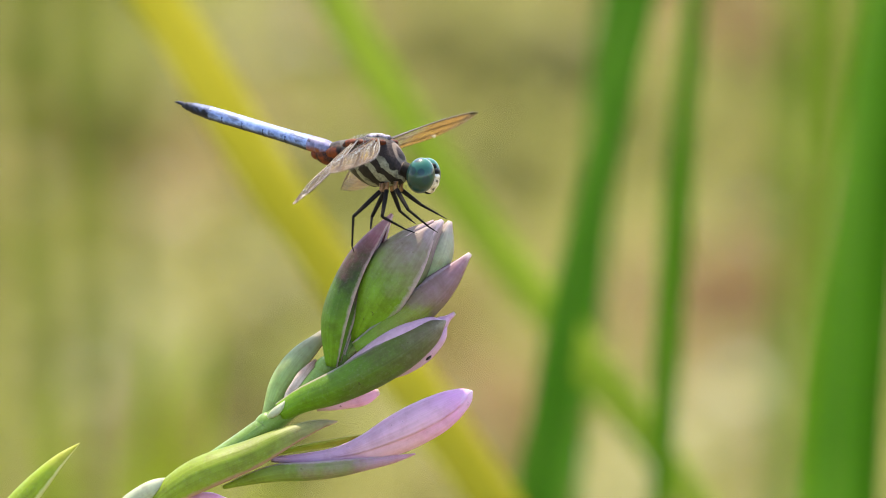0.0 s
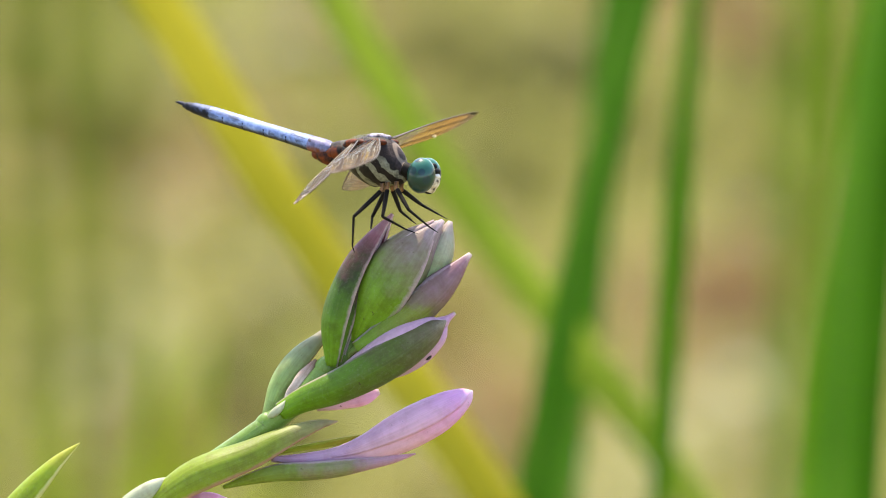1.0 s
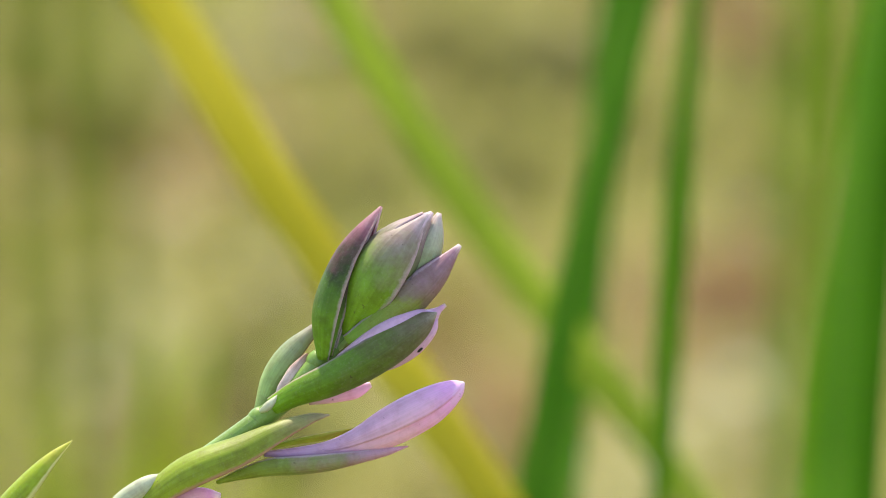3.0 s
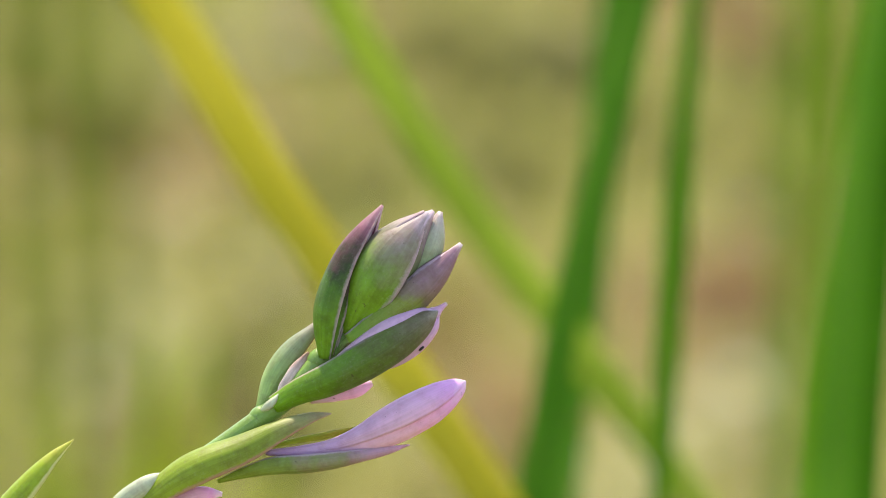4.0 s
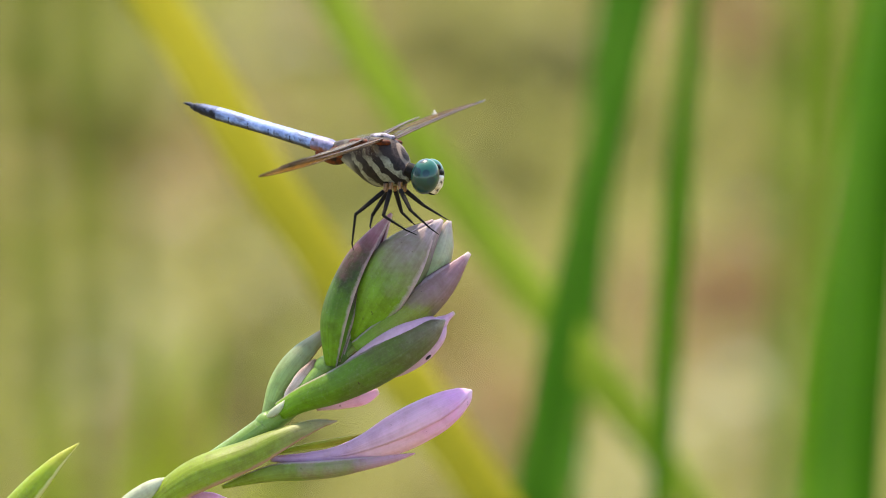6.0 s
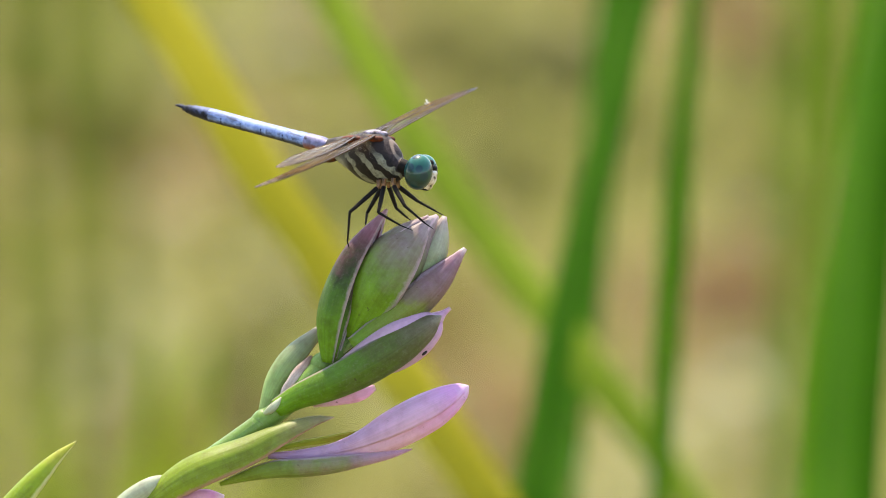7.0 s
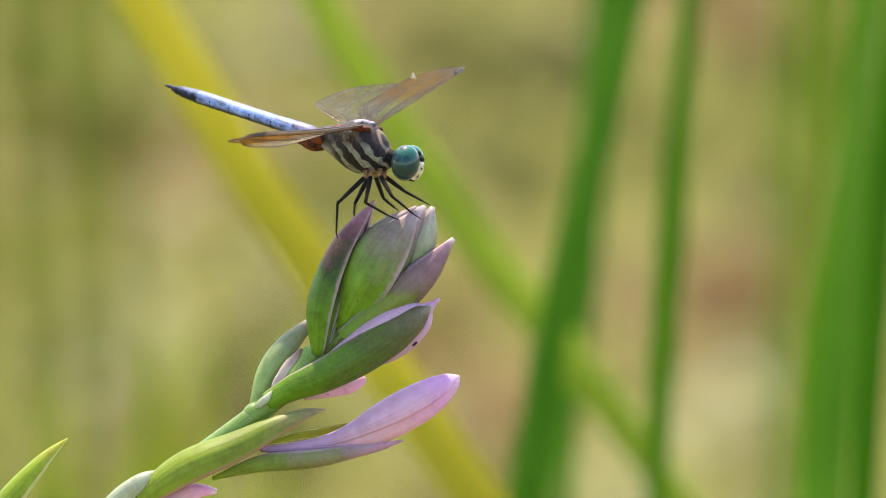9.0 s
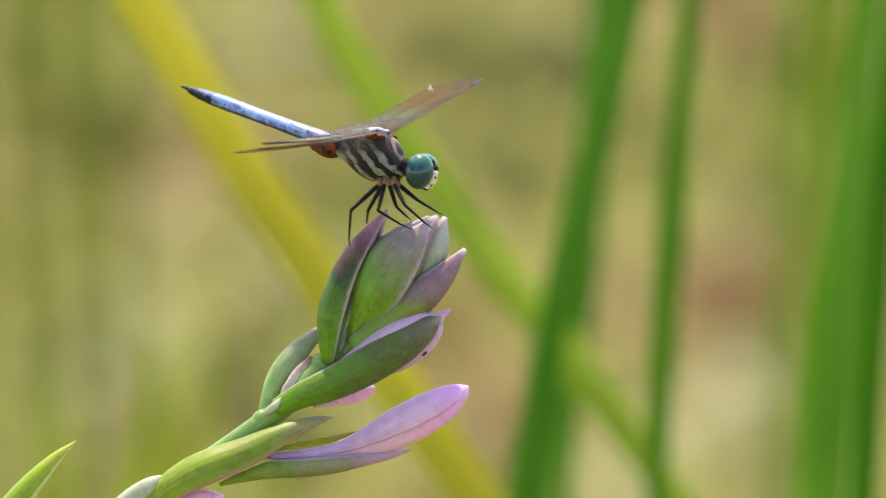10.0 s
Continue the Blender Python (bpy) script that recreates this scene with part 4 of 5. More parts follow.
for side in (-1, 1):
    for x in (2.1, -0.8):
        part("wing_root", joined(ball((1.7, 0.75, 0.55), (x - 0.5, side * 1.45, 2.0), 16, 10), ball((0.8, 0.5, 0.4), (x - 1.7, side * 1.35, 1.75), 12, 8)), PAINT["rust"], dragonfly, "rusty brown wing joint", m=SMALL)


part("waist", joined(ball((2.0, 1.62, 1.25), (-4.0, 0, 0.85)), ball((1.2, 1.3, 0.9), (-5.3, 0, 0.75))), PAINT["rust"], dragonfly, "rust-brown rear of the thorax", m=SMALL)


BACK_AT = (-2.6, -0.2, 1.8, 3.3, 4.6)


def fuzz():
    """Fine pale hairs on the front and top of the thorax."""
    r = random.Random(7)
    bm = bmesh.new()
    for _ in range(1600):
        a, x = r.uniform(-1.5, 1.5), r.uniform(-2.6, 4.6)
        k = float(np.interp(x, BACK_AT, (1.95, 2.85, 2.98, 2.35, 1.5)))
        out = Vector((0.5 * (x > 2.5), math.sin(a), math.cos(a))).normalized()
        c = Vector((x, 0, float(np.interp(x, BACK_AT, (0.55, 0.0, -0.55, -1.2, -1.75))))) + Vector((0, out.y * 0.92, out.z * 1.08)) * k
        l = r.uniform(0.12, 0.32)
        tip = c + (out + Vector((r.uniform(-0.5, 0.5), r.uniform(-0.4, 0.4), r.uniform(-0.2, 0.4)))) * l
        s = out.orthogonal().normalized() * 0.008
        bm.faces.new([bm.verts.new(v) for v in (c - s, c + s, tip)])
    return bm


tagged(part("hair", fuzz(), PAINT["hair"], dragonfly, "short pale hairs on the thorax", m=SMALL), kind="stuff")

# abdomen: ten rings and the two claspers, in a space of its own that runs backwards from the thorax
abdomen_pivot = Vector((-5.5, 0, 1.1)) * MM
abdomen = part("abdomen", ball((0.8, 0.85, 0.8), (0.1, 0, 0), 18, 10), PAINT["amber"], dragonfly, m=SMALL)
x = 0.2
for i, (l, r0, r1, paint) in enumerate(((1.2, 0.95, 1.15, "amber"), (2.1, 1.15, 1.12, "amber"), (3.4, 1.1, 0.98, "blue"), (3.5, 0.98, 0.95, "blue"), (3.3, 0.95, 0.95, "blue"),
                                        (3.1, 0.96, 0.97, "blue"), (2.3, 0.97, 0.95, "blue"), (2.3, 0.95, 0.80, "tail"), (1.2, 0.8, 0.62, "tail"), (0.8, 0.62, 0.42, "tail"))):
    path = [(-x, 0, 0), (-x - 0.12, 0, 0), (-x - l * 0.5, 0, 0), (-x - l + 0.14, 0, 0), (-x - l - 0.04, 0, 0)]
    part("abdomen_ring", loft(path, [r0 * 0.99, r0, (r0 + r1) / 2, r1, r1 * 0.99], (0, 0, 1), sides=20, steps=3, flat=0.94, lobes=2, depth=-0.03), PAINT[paint], abdomen,
         {"amber": "violet-grey ring, amber below", "blue": "pale blue ring with a black lower edge", "tail": "blue-black ring near the tail tip"}[paint], m=SMALL)
    if paint == "blue":
        part("ring_joint", loft([(-x - l + 0.16, 0, 0), (-x - l, 0, 0), (-x - l - 0.12, 0, 0)], [r1 * 1.0, r1 * 1.02, r1 * 1.0], (0.3, 0, 1), sides=16, steps=2, flat=0.94, arc=95, thick=0.05), PAINT["tail"], abdomen, "dark joint under two rings", m=SMALL)
    x += l
for side in (-1, 1):
    part("clasper", loft([(-x, side * 0.22, 0.1), (-x - 0.7, side * 0.32, 0.16), (-x - 1.3, side * 0.26, 0.1)], [0.2, 0.2, 0.05], (0, 0, 1), sides=10), PAINT["tail"], abdomen, "small dark clasper at the tail tip", m=SMALL)

part("swelling", joined(ball((2.2, 1.1, 1.2), (-0.5, 0, -0.88), 18, 12), ball((0.9, 0.8, 0.7), (-2.2, 0, -1.1), 14, 10)), PAINT["rust"], abdomen, "rust-brown swelling under the abdomen base", m=SMALL)

# head
head_pivot = Vector((6.08, 0, -1.45)) * MM
head = part("head", joined(ball((1.1, 2.1, 1.7), (1.1, 0, -0.7)), loft([(-1.1, 0, 0), (0.2, 0, -0.3), (1.0, 0, -0.5)], [0.95, 1.05, 1.4], (0, 0, 1), sides=14)), PAINT["black"], dragonfly, "black back of the head and neck", m=SMALL)
for side in (-1, 1):
    part("eye", ball((1.80, 1.74, 2.27), (0, 0, 0), 32, 22), PAINT["eye"], head, "glossy sea-green compound eye", m=SMALL).location = Vector((1.75, side * 1.42, -0.45)) * MM
part("face", joined(ball((1.0, 1.4, 1.2), (2.85, 0, -1.0)), ball((0.9, 1.2, 0.75), (2.6, 0, -1.9)), ball((0.6, 1.0, 0.5), (3.25, 0, -0.35))), PAINT["face"], head, "cream white face", m=SMALL)
part("brow", joined(ball((0.6, 0.95, 0.45), (3.15, 0, 0.3)), ball((0.45, 0.5, 0.45), (2.8, 0, 0.85))), PAINT["black"], head, "metallic blue-black brow", m=SMALL)
part("mouth", ball((0.55, 0.9, 0.28), (2.6, 0, -2.4), 16, 10), PAINT["black"], head, "dark edge of the mouth", m=SMALL)
for side in (-1, 1):
    part("antenna", loft([(3.1, side * 0.5, 0.5), (3.3, side * 0.6, 0.75), (3.45, side * 0.65, 0.9)], [0.05, 0.025, 0.01], (0, 0, 1), sides=6), PAINT["black"], head, m=SMALL)

# legs: hip, knee, ankle and toe of each, in the dragonfly's space
LEGS = {
    "hind_near": [(2.5, -1.32, -4), (0.7, -5.12, -7.36), (0.14, -4.51, -11.07), (0.04, -3.88, -11.86)],
    "hind_far": [(1.48, 1.19, -4), (-0.76, 1.58, -7.36), (-0.25, 0.49, -8.79), (0.34, 0.13, -9.36)],
    "mid_near": [(3.27, -1.26, -3.86), (4.35, -4.08, -7.36), (6.59, -2.21, -8.93), (7.73, -1.15, -9.5)],
    "mid_far": [(2.43, 1.24, -3.86), (2.4, 3.26, -6.64), (3.91, 3.61, -7.86), (4.75, 3.38, -8.29)],
    "fore_near": [(4.72, -1.39, -3.79), (7.16, -2.36, -6.5), (9.15, -0.62, -8.64), (9.81, 0.41, -9.36)],
    "fore_far": [(4.22, 0.61, -3.93), (5.54, 3.12, -5.79), (7.47, 4.37, -7.07), (8.51, 4.7, -7.64)],
}
leg_parts = {}
for name, chain in LEGS.items():
    hip, knee, ankle, toe = (Vector(p) for p in chain)
    leg = part("leg", loft([(0, 0, 0.9), (0, 0, 0.1), tuple((knee - hip) * 0.12)], [0.30, 0.27, 0.22], (1, 0, 0), sides=10), PAINT["tan"], dragonfly, "black spiny leg with a tan hip", m=SMALL)
    part("femur", loft([tuple((knee - hip) * 0.06), tuple((knee - hip) * 0.5), tuple(knee - hip)], [0.31, 0.29, 0.21], (1, 0.2, 0), sides=10), PAINT["black"], leg, m=SMALL)
    shin = loft([tuple(knee - hip), tuple((knee + ankle) / 2 - hip), tuple(ankle - hip)], [0.19, 0.15, 0.11], (1, 0.2, 0), sides=8)
    part("tibia", shin, PAINT["black"], leg, m=SMALL)
    part("tarsus", loft([tuple(ankle - hip), tuple((ankle + toe) / 2 - hip), tuple(toe - hip)], [0.09, 0.08, 0.03], (1, 0.2, 0), sides=8), PAINT["black"], leg, m=SMALL)
    spines = bmesh.new()
    way = (ankle - knee)
    out = way.cross(Vector((0, 1, 0))).normalized()
    for k in range(9):
        c = knee - hip + way * (0.1 + 0.095 * k)
        for turn in (-1, 1):
            tip = c + way.normalized() * 0.35 + (out * turn + Vector((0, 0.5, 0))).normalized() * 0.42
            s = way.normalized() * 0.035
            spines.faces.new([spines.verts.new(v) for v in (c - s, c + s, tip)])
    tagged(part("spine_row", spines, PAINT["black"], leg, "row of fine black spines", m=SMALL), kind="stuff")
    leg_parts[name] = (leg, hip, toe)


# wings: the tip lies along +x, the hind margin towards +y
def chord_fore(s):
    return 6.4 * min(1.0, (s + 0.03) / 0.30) ** 0.75 * (1 - max(0, (s - 0.6) / 0.41) ** 3) ** 0.55 if s < 1 else 0.0


def chord_hind(s):
    return 7.9 * (1 - (1 - min(1.0, (s + 0.04) / 0.30)) ** 2.2) * (1 - 0.25 * s) * (1 - max(0, (s - 0.28) / 0.735) ** 2.6) ** 0.58 if s < 1 else 0.0


def lead(s):
    return -0.35 * math.sin(math.pi * min(1, s * 1.05)) + 0.9 * max(0, s - 0.86) ** 2 / 0.02


def sheet_height(s, f):
    return 0.22 * math.sin(f * 16) * (1 - s) ** 0.5 + 0.25 * math.sin(s * 3.1)


def wing(name, length, chord, seed, under):
    r = random.Random(seed)

    def spot(s, f):
        return Vector((s * length, lead(s) + chord(s) * f, sheet_height(s, f)))

    bm = bmesh.new()
    uv = bm.loops.layers.uv.new("UVMap")
    nx, ny = 44, 12
    grid = [[bm.verts.new(spot(min(i / nx, 0.9985), j / ny)) for j in range(ny + 1)] for i in range(nx + 1)]
    for i in range(nx):
        for j in range(ny):
            f = bm.faces.new((grid[i][j], grid[i + 1][j], grid[i + 1][j + 1], grid[i][j + 1]))
            for loop, co in zip(f.loops, ((i / nx, j / ny), ((i + 1) / nx, j / ny), ((i + 1) / nx, (j + 1) / ny), (i / nx, (j + 1) / ny))):
                loop[uv].uv = co
    ob = part(name, bm, PAINT[name], under, "clear wing with amber washes and a net of brown veins", m=SMALL)
    # veins
    verts, faces = [], []

    def strut(a, b, w):
        d = (b - a)
        if d.length < 1e-5:
            return
        side = d.cross(Vector((0, 0, 1))).normalized() * w
        up = Vector((0, 0, w))
        n = len(verts)
        verts.extend([a - side, a + up, a + side, a - up, b - side, b + up, b + side, b - up])
        for k in range(4):
            faces.append((n + k, n + (k + 1) % 4, n + 4 + (k + 1) % 4, n + 4 + k))

    lines = [(0.0, 0.11), (0.06, 0.06), (0.12, 0.07), (0.21, 0.042), (0.30, 0.042), (0.39, 0.038), (0.48, 0.038), (0.57, 0.036), (0.66, 0.036), (0.75, 0.036), (0.84, 0.034), (0.92, 0.034), (1.0, 0.04)]
    steps = 40
    for f, w in lines:
        for i in range(steps):
            a, b = i / steps * 0.997, (i + 1) / steps * 0.997
            strut(spot(a, f), spot(b, f), w * (1 - 0.45 * a))
    for (fa, _), (fb, _) in zip(lines, lines[1:]):
        s = 0.03
        while s < 0.985:
            gap = max(0.42, (fb - fa) * chord(s) * 1.05) * r.uniform(0.75, 1.25)
            strut(spot(s, fa), spot(min(s + r.uniform(-0.006, 0.012), 0.99), fb), 0.034)
            s += gap / length
    net = bpy.data.meshes.new("venation")
    net.from_pydata([tuple(v * MM) for v in verts], [], faces)
    net.materials.append(PAINT["vein"])
    mesh_ob = new("venation", net)
    mesh_ob.parent = ob
    tagged(mesh_ob, "net of fine brown wing veins", kind="stuff")
    spotmesh = bmesh.new()
    ring = [spot(0.865, 0.0), spot(0.955, 0.0), spot(0.950, 0.14), spot(0.862, 0.10)]
    top = [spotmesh.verts.new(v + Vector((0, 0, 0.09))) for v in ring]
    low = [spotmesh.verts.new(v - Vector((0, 0, 0.09))) for v in ring]
    spotmesh.faces.new(top)
    spotmesh.faces.new(low[::-1])
    for k in range(4):
        spotmesh.faces.new((top[k], low[k], low[(k + 1) % 4], top[(k + 1) % 4]))
    part("wing_spot", spotmesh, PAINT["black"], ob, "small dark spot near the wing tip", smooth=False, m=SMALL)
    return ob


FORE, HIND = 29.0, 27.0
wings = {
    "LF": (wing("forewing", FORE, chord_fore, 1, dragonfly), Vector((2.2, 1.6, 2.5)), FORE, 1),
    "RF": (wing("forewing", FORE, chord_fore, 2, dragonfly), Vector((2.2, -1.6, 2.5)), FORE, -1),
    "LH": (wing("hindwing", HIND, chord_hind, 3, dragonfly), Vector((-0.8, 1.7, 2.3)), HIND, 1),
    "RH": (wing("hindwing", HIND, chord_hind, 4, dragonfly), Vector((-0.8, -1.7, 2.3)), HIND, -1),
}

# a tiny pale speck on the hind edge of the far forewing
part("wing_speck", joined(loft([(22.9, 5.0, 0.0), (22.8, 5.25, 0.4), (23.0, 5.35, 0.8)], [0.22, 0.13, 0.04], (1, 0, 0), sides=8, steps=3, uneven=0.4, seed=5),
                     loft([(22.7, 5.0, 0.0), (22.3, 5.15, 0.25), (22.1, 5.3, 0.5)], [0.18, 0.10, 0.03], (1, 0, 0), sides=8, steps=3, uneven=0.4, seed=6)),
     PAINT["hair"], wings["LF"][0], "tiny pale speck on the wing's edge", m=SMALL)

# ---- what moves ----
# seconds, shift along x and z of the plant's space in mm, turn in degrees (about the viewing direction)
SWAY = [
    (0, 0.0, -0.0, 0.0),
    (0.5, 0.03, 0.01, -0.05),
    (1, 0.04, 0.0, -0.04),
    (1.5, 0.02, 0.08, -0.01),
    (2, 0.0, 0.11, 0.02),
    (2.5, -0.06, 0.24, 0.1),
    (2.6, -0.0, 0.0, 0.0),
    (2.7, -0.43, 0.34, 0.29),
    (2.8, -1.01, 0.8, 0.67),
    (3.0, -1.3, 1.02, 0.86),
    (3.3, -1.08, 0.85, 0.72),
    (3.6, -1.22, 0.97, 0.81),
    (3.8, -1.3, 1.02, 0.86),
    (4, -1.15, 1.2, 0.93),
    (4.1, -1.01, 0.8, 0.67),
    (4.2, -0.65, 0.51, 0.43),
    (4.3, -1.08, 0.85, 0.72),
    (4.4, -0.29, 0.23, 0.19),
    (4.5, 0.52, -0.15, -0.27),
    (4.6, 0.07, -0.06, -0.05),
    (4.7, -0.36, 0.28, 0.24),
    (4.8, 0.65, -0.51, -0.43),
    (4.9, 0.22, -0.17, -0.14),
    (5, -0.53, 0.41, 0.29),
    (5.1, -0.29, 0.23, 0.19),
    (5.2, -0.14, 0.11, 0.1),
    (5.3, -0.58, 0.45, 0.38),
    (5.4, -0.36, 0.28, 0.24),
    (5.5, 0.33, -0.1, -0.23),
    (5.6, 0.07, -0.06, -0.05),
    (5.7, -0.14, 0.11, 0.1),
    (6.1, -0.07, 0.06, 0.05),
    (6.5, -0.22, 0.17, 0.14),
    (6.8, -0.0, 0.0, 0.0),
    (7, -0.64, 0.62, 0.47),
    (7.5, 0.01, 0.09, -0.01),
    (8, -0.33, 0.35, 0.22),
    (8.5, -0.62, 0.64, 0.42),
    (8.7, -0.22, 0.17, 0.14),
    (8.8, -0.22, 0.17, 0.14),
    (8.9, -1.58, 1.25, 1.05),
    (9, -2.12, 1.81, 1.46),
    (9.1, -0.86, 0.68, 0.57),
    (9.2, -0.5, 0.4, 0.33),
    (9.3, -0.94, 0.74, 0.62),
    (9.4, -0.79, 0.62, 0.53),
    (9.5, -1.26, 1.2, 0.8),
    (9.6, -1.01, 0.8, 0.67),
    (9.7, -0.65, 0.51, 0.43),
    (9.8, -0.86, 0.68, 0.57),
    (9.9, -1.22, 0.97, 0.81),
    (10, -0.6, 0.54, 0.34),
]
# seconds; x, y, z in mm; heading towards the viewer, nose down, lift of the abdomen, in degrees
FLIGHT = [
    (0, -9.20, 0.85, 11.43, 32, 0, 14.5),
    (0.5, -9.20, 0.85, 11.43, 32, 0, 14.5),
    (1, -9.13, 0.85, 11.43, 32, 0, 14.5),
    (1.5, -9.20, 0.85, 11.5, 32, 0, 14.2),
    (2, -9.20, 0.85, 11.5, 32, 0, 14.5),
    (2.5, -9.35, 0.85, 11.64, 32, 0, 14.5),
    (2.6, -9.20, 0.85, 11.57, 32, 0, 14.5),
    (2.6333, -7.43, 0.76, 12.02, 28, -4, 18.5),
    (2.6667, 2.28, 0.54, 16.85, 28, -14, 21.8),
    (2.7, 11.96, 0.3, 21.71, 26, -23, 23.5),
    (2.7333, 23.33, 0.3, 28.51, 24, -22, 23.0),
    (2.8, 50.11, 0.37, 44.33, 20, -15, 10.8),
    (3.0, 121.25, -0.23, 93.02, -10, -10, -1.5),
    (3.3, 100.83, -1.77, 164.71, -80, 0, 49.8),
    (3.6, -40.15, -0.9, 179.0, -150, 0, 3.0),
    (3.8, -161.16, 0.35, 136.31, -190, 5, 15.0),
    (4.0, -106.0, 2.13, 79.27, -270, 8, 26.2),
    (4.1, -47.04, 1.22, 42.13, -325, 8, 6.8),
    (4.2, -17.59, 0.85, 25.29, -332, 0, 12.2),
    (4.3, -9.98, 0.86, 11.37, -330, -2, 20.5),
    (4.4, -8.25, 0.93, 11.86, -329, 0, 16.0),
    (4.5, -7.02, 1.05, 11.24, -330, 7, 17.8),
    (4.6, -7.67, 1.05, 11.88, -330, 7, 18.2),
    (4.7, -8.1, 1.05, 12.1, -330, 7, 18.0),
    (4.8, -7.02, 1.05, 11.6, -330, 7, 17.2),
    (4.9, -7.52, 1.05, 11.67, -330, 7, 16.8),
    (5.0, -8.67, 1.05, 12.1, -330, 7, 16.5),
    (5.1, -8.41, 0.97, 11.27, -329, 2, 13.8),
    (5.2, -8.41, 0.97, 11.27, -329, 2, 14.2),
    (5.3, -8.76, 0.97, 11.49, -329, 2, 13.5),
    (5.4, -8.62, 0.97, 11.42, -329, 2, 13.5),
    (5.5, -8.29, 0.95, 11.17, -329, 1, 14.8),
    (5.7, -8.65, 0.95, 11.46, -329, 1, 13.8),
    (6.2, -8.72, 0.95, 11.46, -329, 1, 12.8),
    (6.8, -8.9, 0.93, 11.64, -329, 0, 12.5),
    (7, -9.61, 0.93, 11.86, -329, 0, 12.5),
    (7.5, -8.75, 0.93, 11.36, -329, 0, 13.0),
    (8, -9.18, 0.93, 11.64, -329, 0, 12.8),
    (8.5, -9.54, 0.93, 11.86, -329, 0, 12.5),
    (8.8, -9.11, 0.93, 11.43, -329, 0, 13.2),
    (8.9, -10.42, 0.94, 12.52, -329, 0.5, 12.2),
    (9, -11.22, 0.95, 13.17, -329, 1, 14.2),
    (9.1, -10.05, 0.97, 12.77, -329, 2, 13.2),
    (9.2, -9.83, 0.97, 12.49, -329, 2, 14.0),
    (9.3, -10.26, 0.97, 12.77, -329, 2, 14.5),
    (9.5, -10.19, 0.97, 12.63, -329, 2, 14.8),
    (9.7, -9.69, 0.97, 12.35, -329, 2, 14.5),
    (9.9, -10.19, 0.97, 12.63, -329, 2, 14.2),
    (10, -9.41, 0.97, 12.2, -329, 2, 15.0),
]
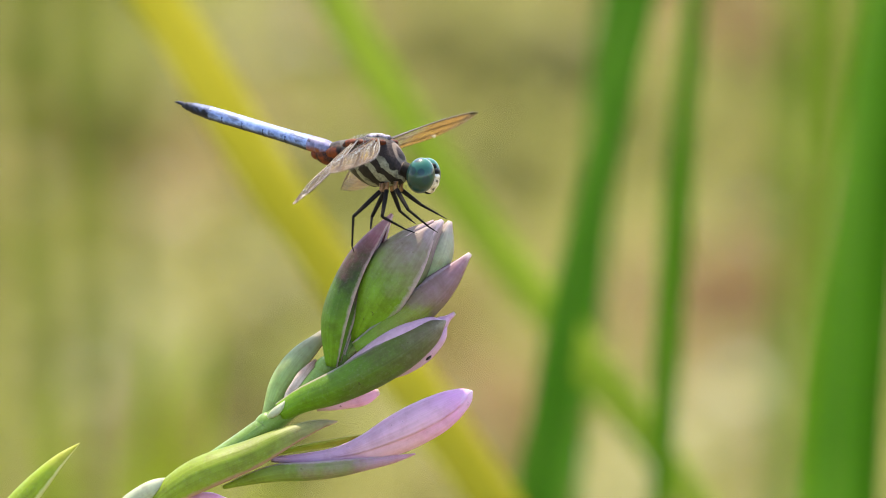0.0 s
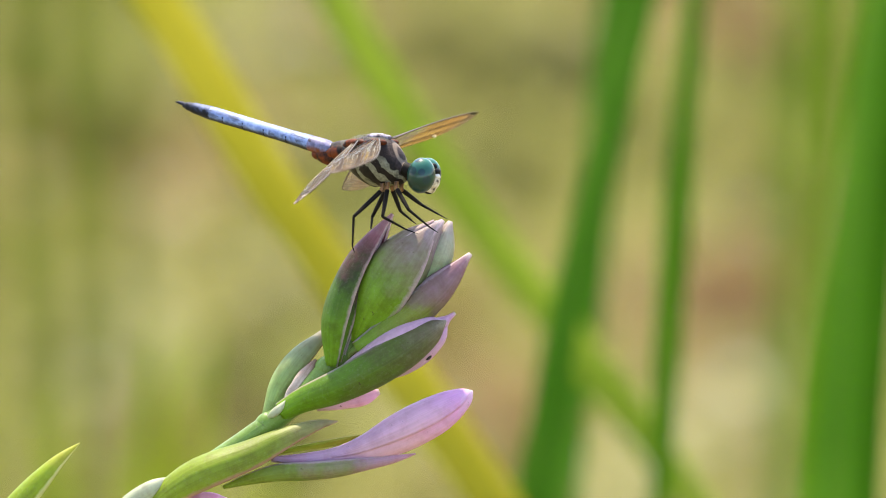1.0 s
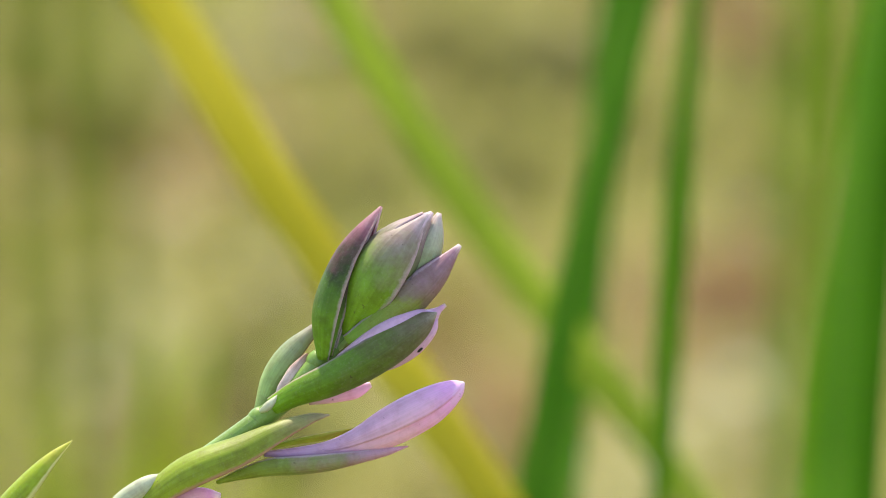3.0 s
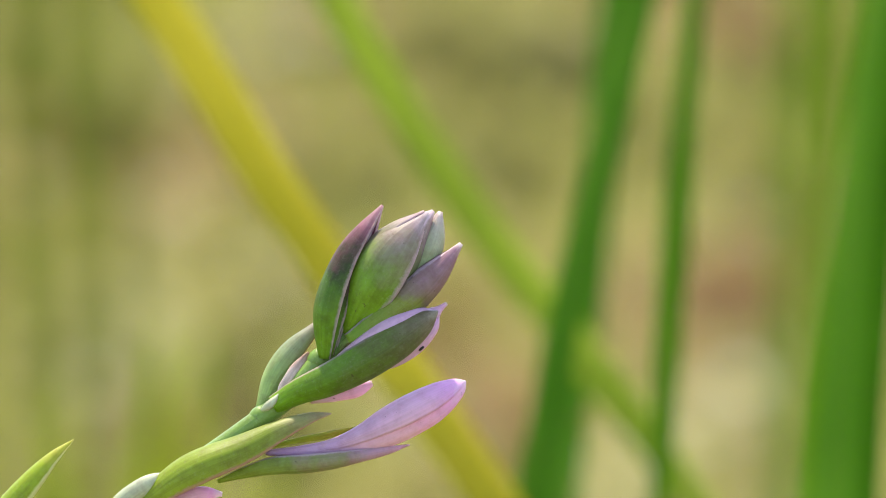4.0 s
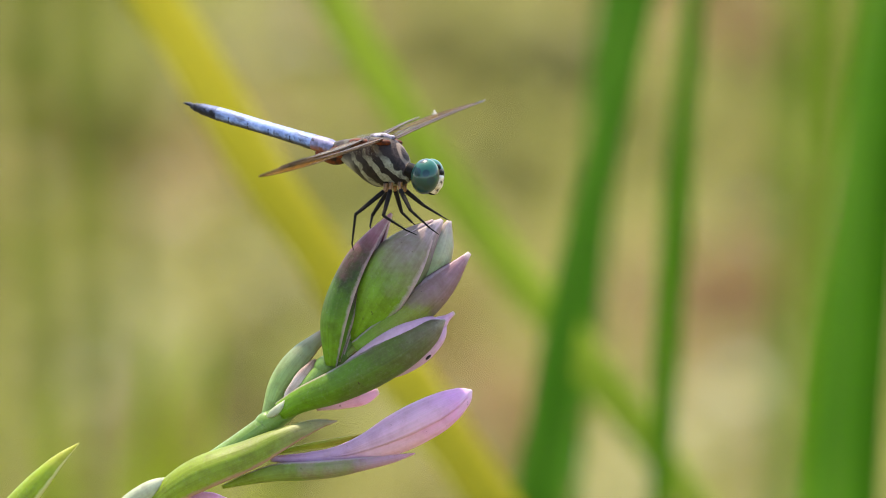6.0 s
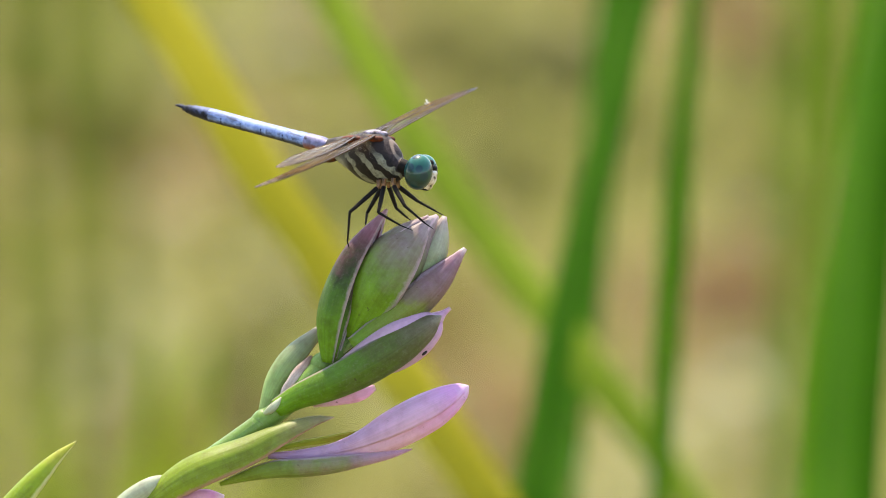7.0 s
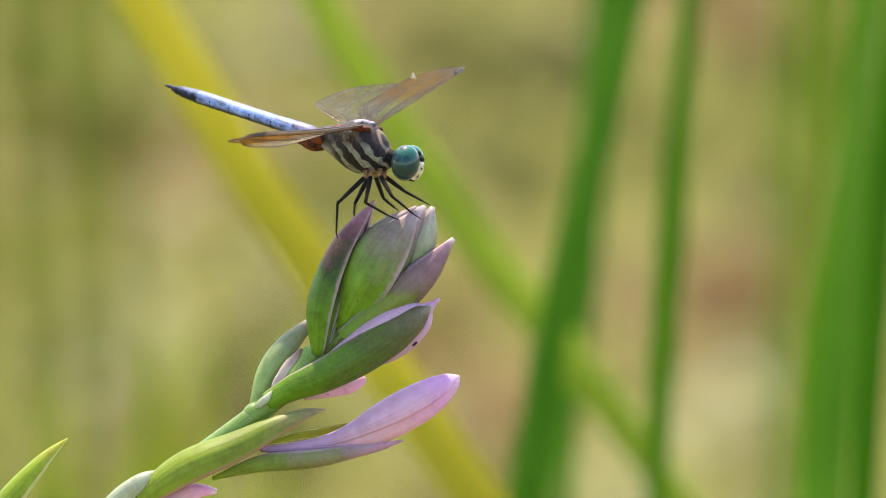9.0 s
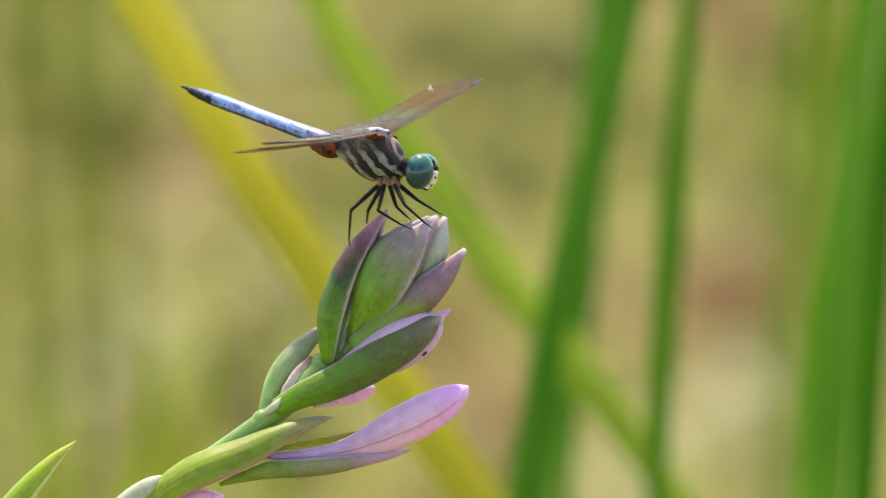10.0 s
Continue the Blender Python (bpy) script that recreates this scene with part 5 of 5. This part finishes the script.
# seconds; the tip's offset from the wing's root along x and z in mm; the direction of the hind margin
STROKES = {
    "LF": [
    (0, 11.7, 4.0, -0.05, 1, -0.16),
    (2.6, 11.7, 4.0, -0.05, 1, -0.16),
    (4.5, 8.0, 11.0, -0.87, 0.4, 0.0),
    (4.6, 8.6, 8.4, -0.87, 0.4, -0.02),
    (5.0, 9.4, 8.1, -0.87, 0.4, -0.02),
    (5.1, 12.3, 5.2, -0.82, 0.5, -0.2),
    (5.7, 12.2, 5.0, -0.82, 0.5, -0.2),
    (6.8, 12.1, 6.6, -0.82, 0.5, -0.2),
    (8.7, 11.8, 6.7, -0.82, 0.5, -0.2),
    (8.9, 11.0, 8.4, -0.9, 0.4, 0),
    (9.0, 12.0, 7.8, -0.9, 0.4, 0),
    (9.1, 11.4, 8.0, -0.9, 0.4, 0),
    (9.3, 12.6, 7.1, -0.10, 0.85, 0.18),
    (10, 12.4, 7.3, -0.10, 0.85, 0.18),
],
    "LH": [
    (0, 2.8, -2.8, -0.62, 0.0, -0.78),
    (2.6, 2.8, -2.8, -0.62, 0.0, -0.78),
    (4.5, 1.2, 10.7, -0.9, 0.2, -0.1),
    (4.6, 1.8, 8.6, -0.9, 0.2, -0.12),
    (5.0, 2.2, 8.2, -0.9, 0.2, -0.12),
    (5.1, 5.9, 3.5, 0, 1, 0.02),
    (5.7, 6.0, 3.4, 0, 1, 0.02),
    (6.8, 6.1, 3.3, 0, 1, 0.03),
    (8.7, 5.9, 3.8, 0, 1, 0.03),
    (8.9, 6.4, 5.2, -0.9, 0.3, 0.25),
    (9.0, 7.0, 5.3, -0.9, 0.2, 0.25),
    (9.1, 7.0, 5.0, -0.8, 0.3, 0.2),
    (9.3, 6.5, 2.5, -0.3, 0.9, 0.05),
    (10, 6.0, 2.5, -0.3, 0.9, 0.05),
],
    "RF": [
    (0, -0.5, -3.0, -0.93, 0.05, -0.34),
    (2.6, -0.5, -3.0, -0.93, 0.05, -0.34),
    (4.5, -6.8, -0.7, -0.2, 0.4, -0.3),
    (4.6, -5.1, -0.3, -0.12, 0, -1),
    (5.0, -4.8, -0.5, -0.12, 0.0, -1),
    (5.1, -12.6, -2.6, -0.87, 0.5, -0.34),
    (5.7, -12.6, -3.0, -0.87, 0.5, -0.34),
    (6.8, -12.0, -5.9, -0.87, 0.47, -0.27),
    (8.7, -12.1, -5.6, -0.87, 0.47, -0.27),
    (8.9, -13.8, -1.8, 0, 1, -0.05),
    (9.0, -13.8, -1.5, 0, 1, -0.04),
    (9.1, -14.2, -2.0, 0, 1, -0.05),
    (9.3, -14.6, -2.5, 0, 1, 0.0),
    (10, -15.1, -2.2, 0, 1, 0.0),
],
    "RH": [
    (0, -5.9, -6.7, -0.07, 1, 0.01),
    (2.6, -5.9, -6.7, -0.07, 1, 0.01),
    (4.5, -9.8, 0.7, 0, 0.9, -0.06),
    (4.6, -8.4, -3.8, -0.9, 0.42, -0.05),
    (5.0, -8.4, -4.4, -0.9, 0.42, -0.05),
    (5.1, -8.1, -2.2, 0, 1, -0.01),
    (5.7, -8.0, -2.5, 0, 1, -0.01),
    (6.8, -6.8, -3.5, -0.87, 0.4, -0.22),
    (8.7, -6.9, -3.1, -0.87, 0.4, -0.22),
    (8.9, -10.5, -1.0, 0, 1, -0.07),
    (9.0, -10.8, -1.0, 0, 1, -0.1),
    (9.1, -11.0, -1.3, 0, 1, -0.07),
    (9.3, -9.0, -1.5, 0, 1, 0.02),
    (10, -9.4, -1.2, 0, 1, 0.02),
],
}


def between(rows, t):
    """The row at t, straight between the two next to it."""
    for a, b in zip(rows, rows[1:]):
        if a[0] <= t <= b[0]:
            k = (t - a[0]) / (b[0] - a[0])
            return [u + (v - u) * k for u, v in zip(a, b)]
    return list(rows[-1])


def sway_matrix(t):
    _, dx, dz, turn = between(SWAY, t)
    return pose(dx * MM, 0, dz * MM, 0, -turn, 0)


def body_matrix(t):
    _, x, y, z, heading, down, _ = between(FLIGHT, t)
    return pose(x * MM, y * MM, z * MM, 0, down, -heading)


def axes(s, c):
    s = s.normalized()
    c = (c - s * c.dot(s)).normalized()
    n = s.cross(c)
    return Matrix(((s.x, c.x, n.x), (s.y, c.y, n.y), (s.z, c.z, n.z))).to_4x4()


def airborne(t):
    return 2.62 < t < 4.25


def motions():
    times = sorted({r[0] for r in SWAY})
    walk(flower, [(t, PLANT @ sway_matrix(t) @ PLANT.inverted() @ FOOT) for t in times])
    flight_times = [r[0] for r in FLIGHT]
    walk(dragonfly, [(t, PLANT @ body_matrix(t)) for t in flight_times])
    walk(abdomen, [(r[0], Matrix.Translation(abdomen_pivot) @ pose(0, 0, 0, 0, r[6], -4 if r[0] > 4.15 else 0)) for r in FLIGHT])
    walk(head, [(t, Matrix.Translation(head_pivot) @ pose(0, 0, 0, roll, 9, turn)) for t, roll, turn in
                ((0.0, 0, 17), (0.4, 0, 17), (0.5, 0, 12), (0.7, 0, 17), (2.3, 0, 17), (2.5, -4, 6), (2.6, 0, 15), (2.8, 0, 0), (4.2, 0, 0), (4.5, 0, 18), (10.0, 0, 18))])
    beats = [2.6333 + k / 30 for k in range(56)]
    beats = [t for t in beats if t < 4.47]
    for key, (ob, base, length, side) in wings.items():
        rows = []
        for t, dx, dz, cx, cy, cz in STROKES[key]:
            back = body_matrix(t).to_3x3().inverted()
            deep = math.sqrt(max(length ** 2 - dx ** 2 - dz ** 2, 1.0)) * side
            rows.append((t, Matrix.Translation(base * MM) @ axes(back @ Vector((dx, deep, dz)), back @ Vector((cx, cy, cz)))))
        for k, t in enumerate(beats):
            up = radians(62 if (k + (key in ("LH", "RH"))) % 2 else -18)
            rows.append((t, Matrix.Translation(base * MM) @ axes(Vector((0.08, side * math.cos(up), math.sin(up))), Vector((-0.52, 0.85, 0.0)))))
        walk(ob, sorted(rows, key=lambda r: r[0]))
    for leg, hip, toe in leg_parts.values():
        rows = []
        rest = toe - hip
        start = body_matrix(0)
        stand = start @ (toe * MM)
        for t in flight_times:
            if airborne(t):
                q = Euler((0, radians(35), 0)).to_quaternion()
            else:
                aim = body_matrix(t).inverted() @ (sway_matrix(t) @ stand) / MM - hip
                q = rest.rotation_difference(aim)
            rows.append((t, Matrix.Translation(hip * MM) @ q.to_matrix().to_4x4()))
        walk(leg, rows)
    # the tall leaves lean a little in the wind near the end
    for ob, reach in ((leaf_deep, 0.55), (leaf_deep_b, 0.5), (leaf_thin, 0.25), (leaf_right, 0.3), (leaf_right_b, 0.1), (leaf_light, 0.8), (leaf_yellow, 0.75)):
        at = ob.location.copy()
        walk(ob, [(t, Matrix.Translation(at) @ pose(0, 0, 0, 0, -0.19 * reach * k, 0)) for t, k in
                  ((0.0, 0.0), (2.5, 0.0), (5.0, 0.05), (6.2, 0.2), (7.0, 0.3), (7.5, 0.1), (8.0, 0.35), (8.5, 0.8), (9.0, 1.4), (9.5, 0.9), (10.0, 1.5))])


motions()
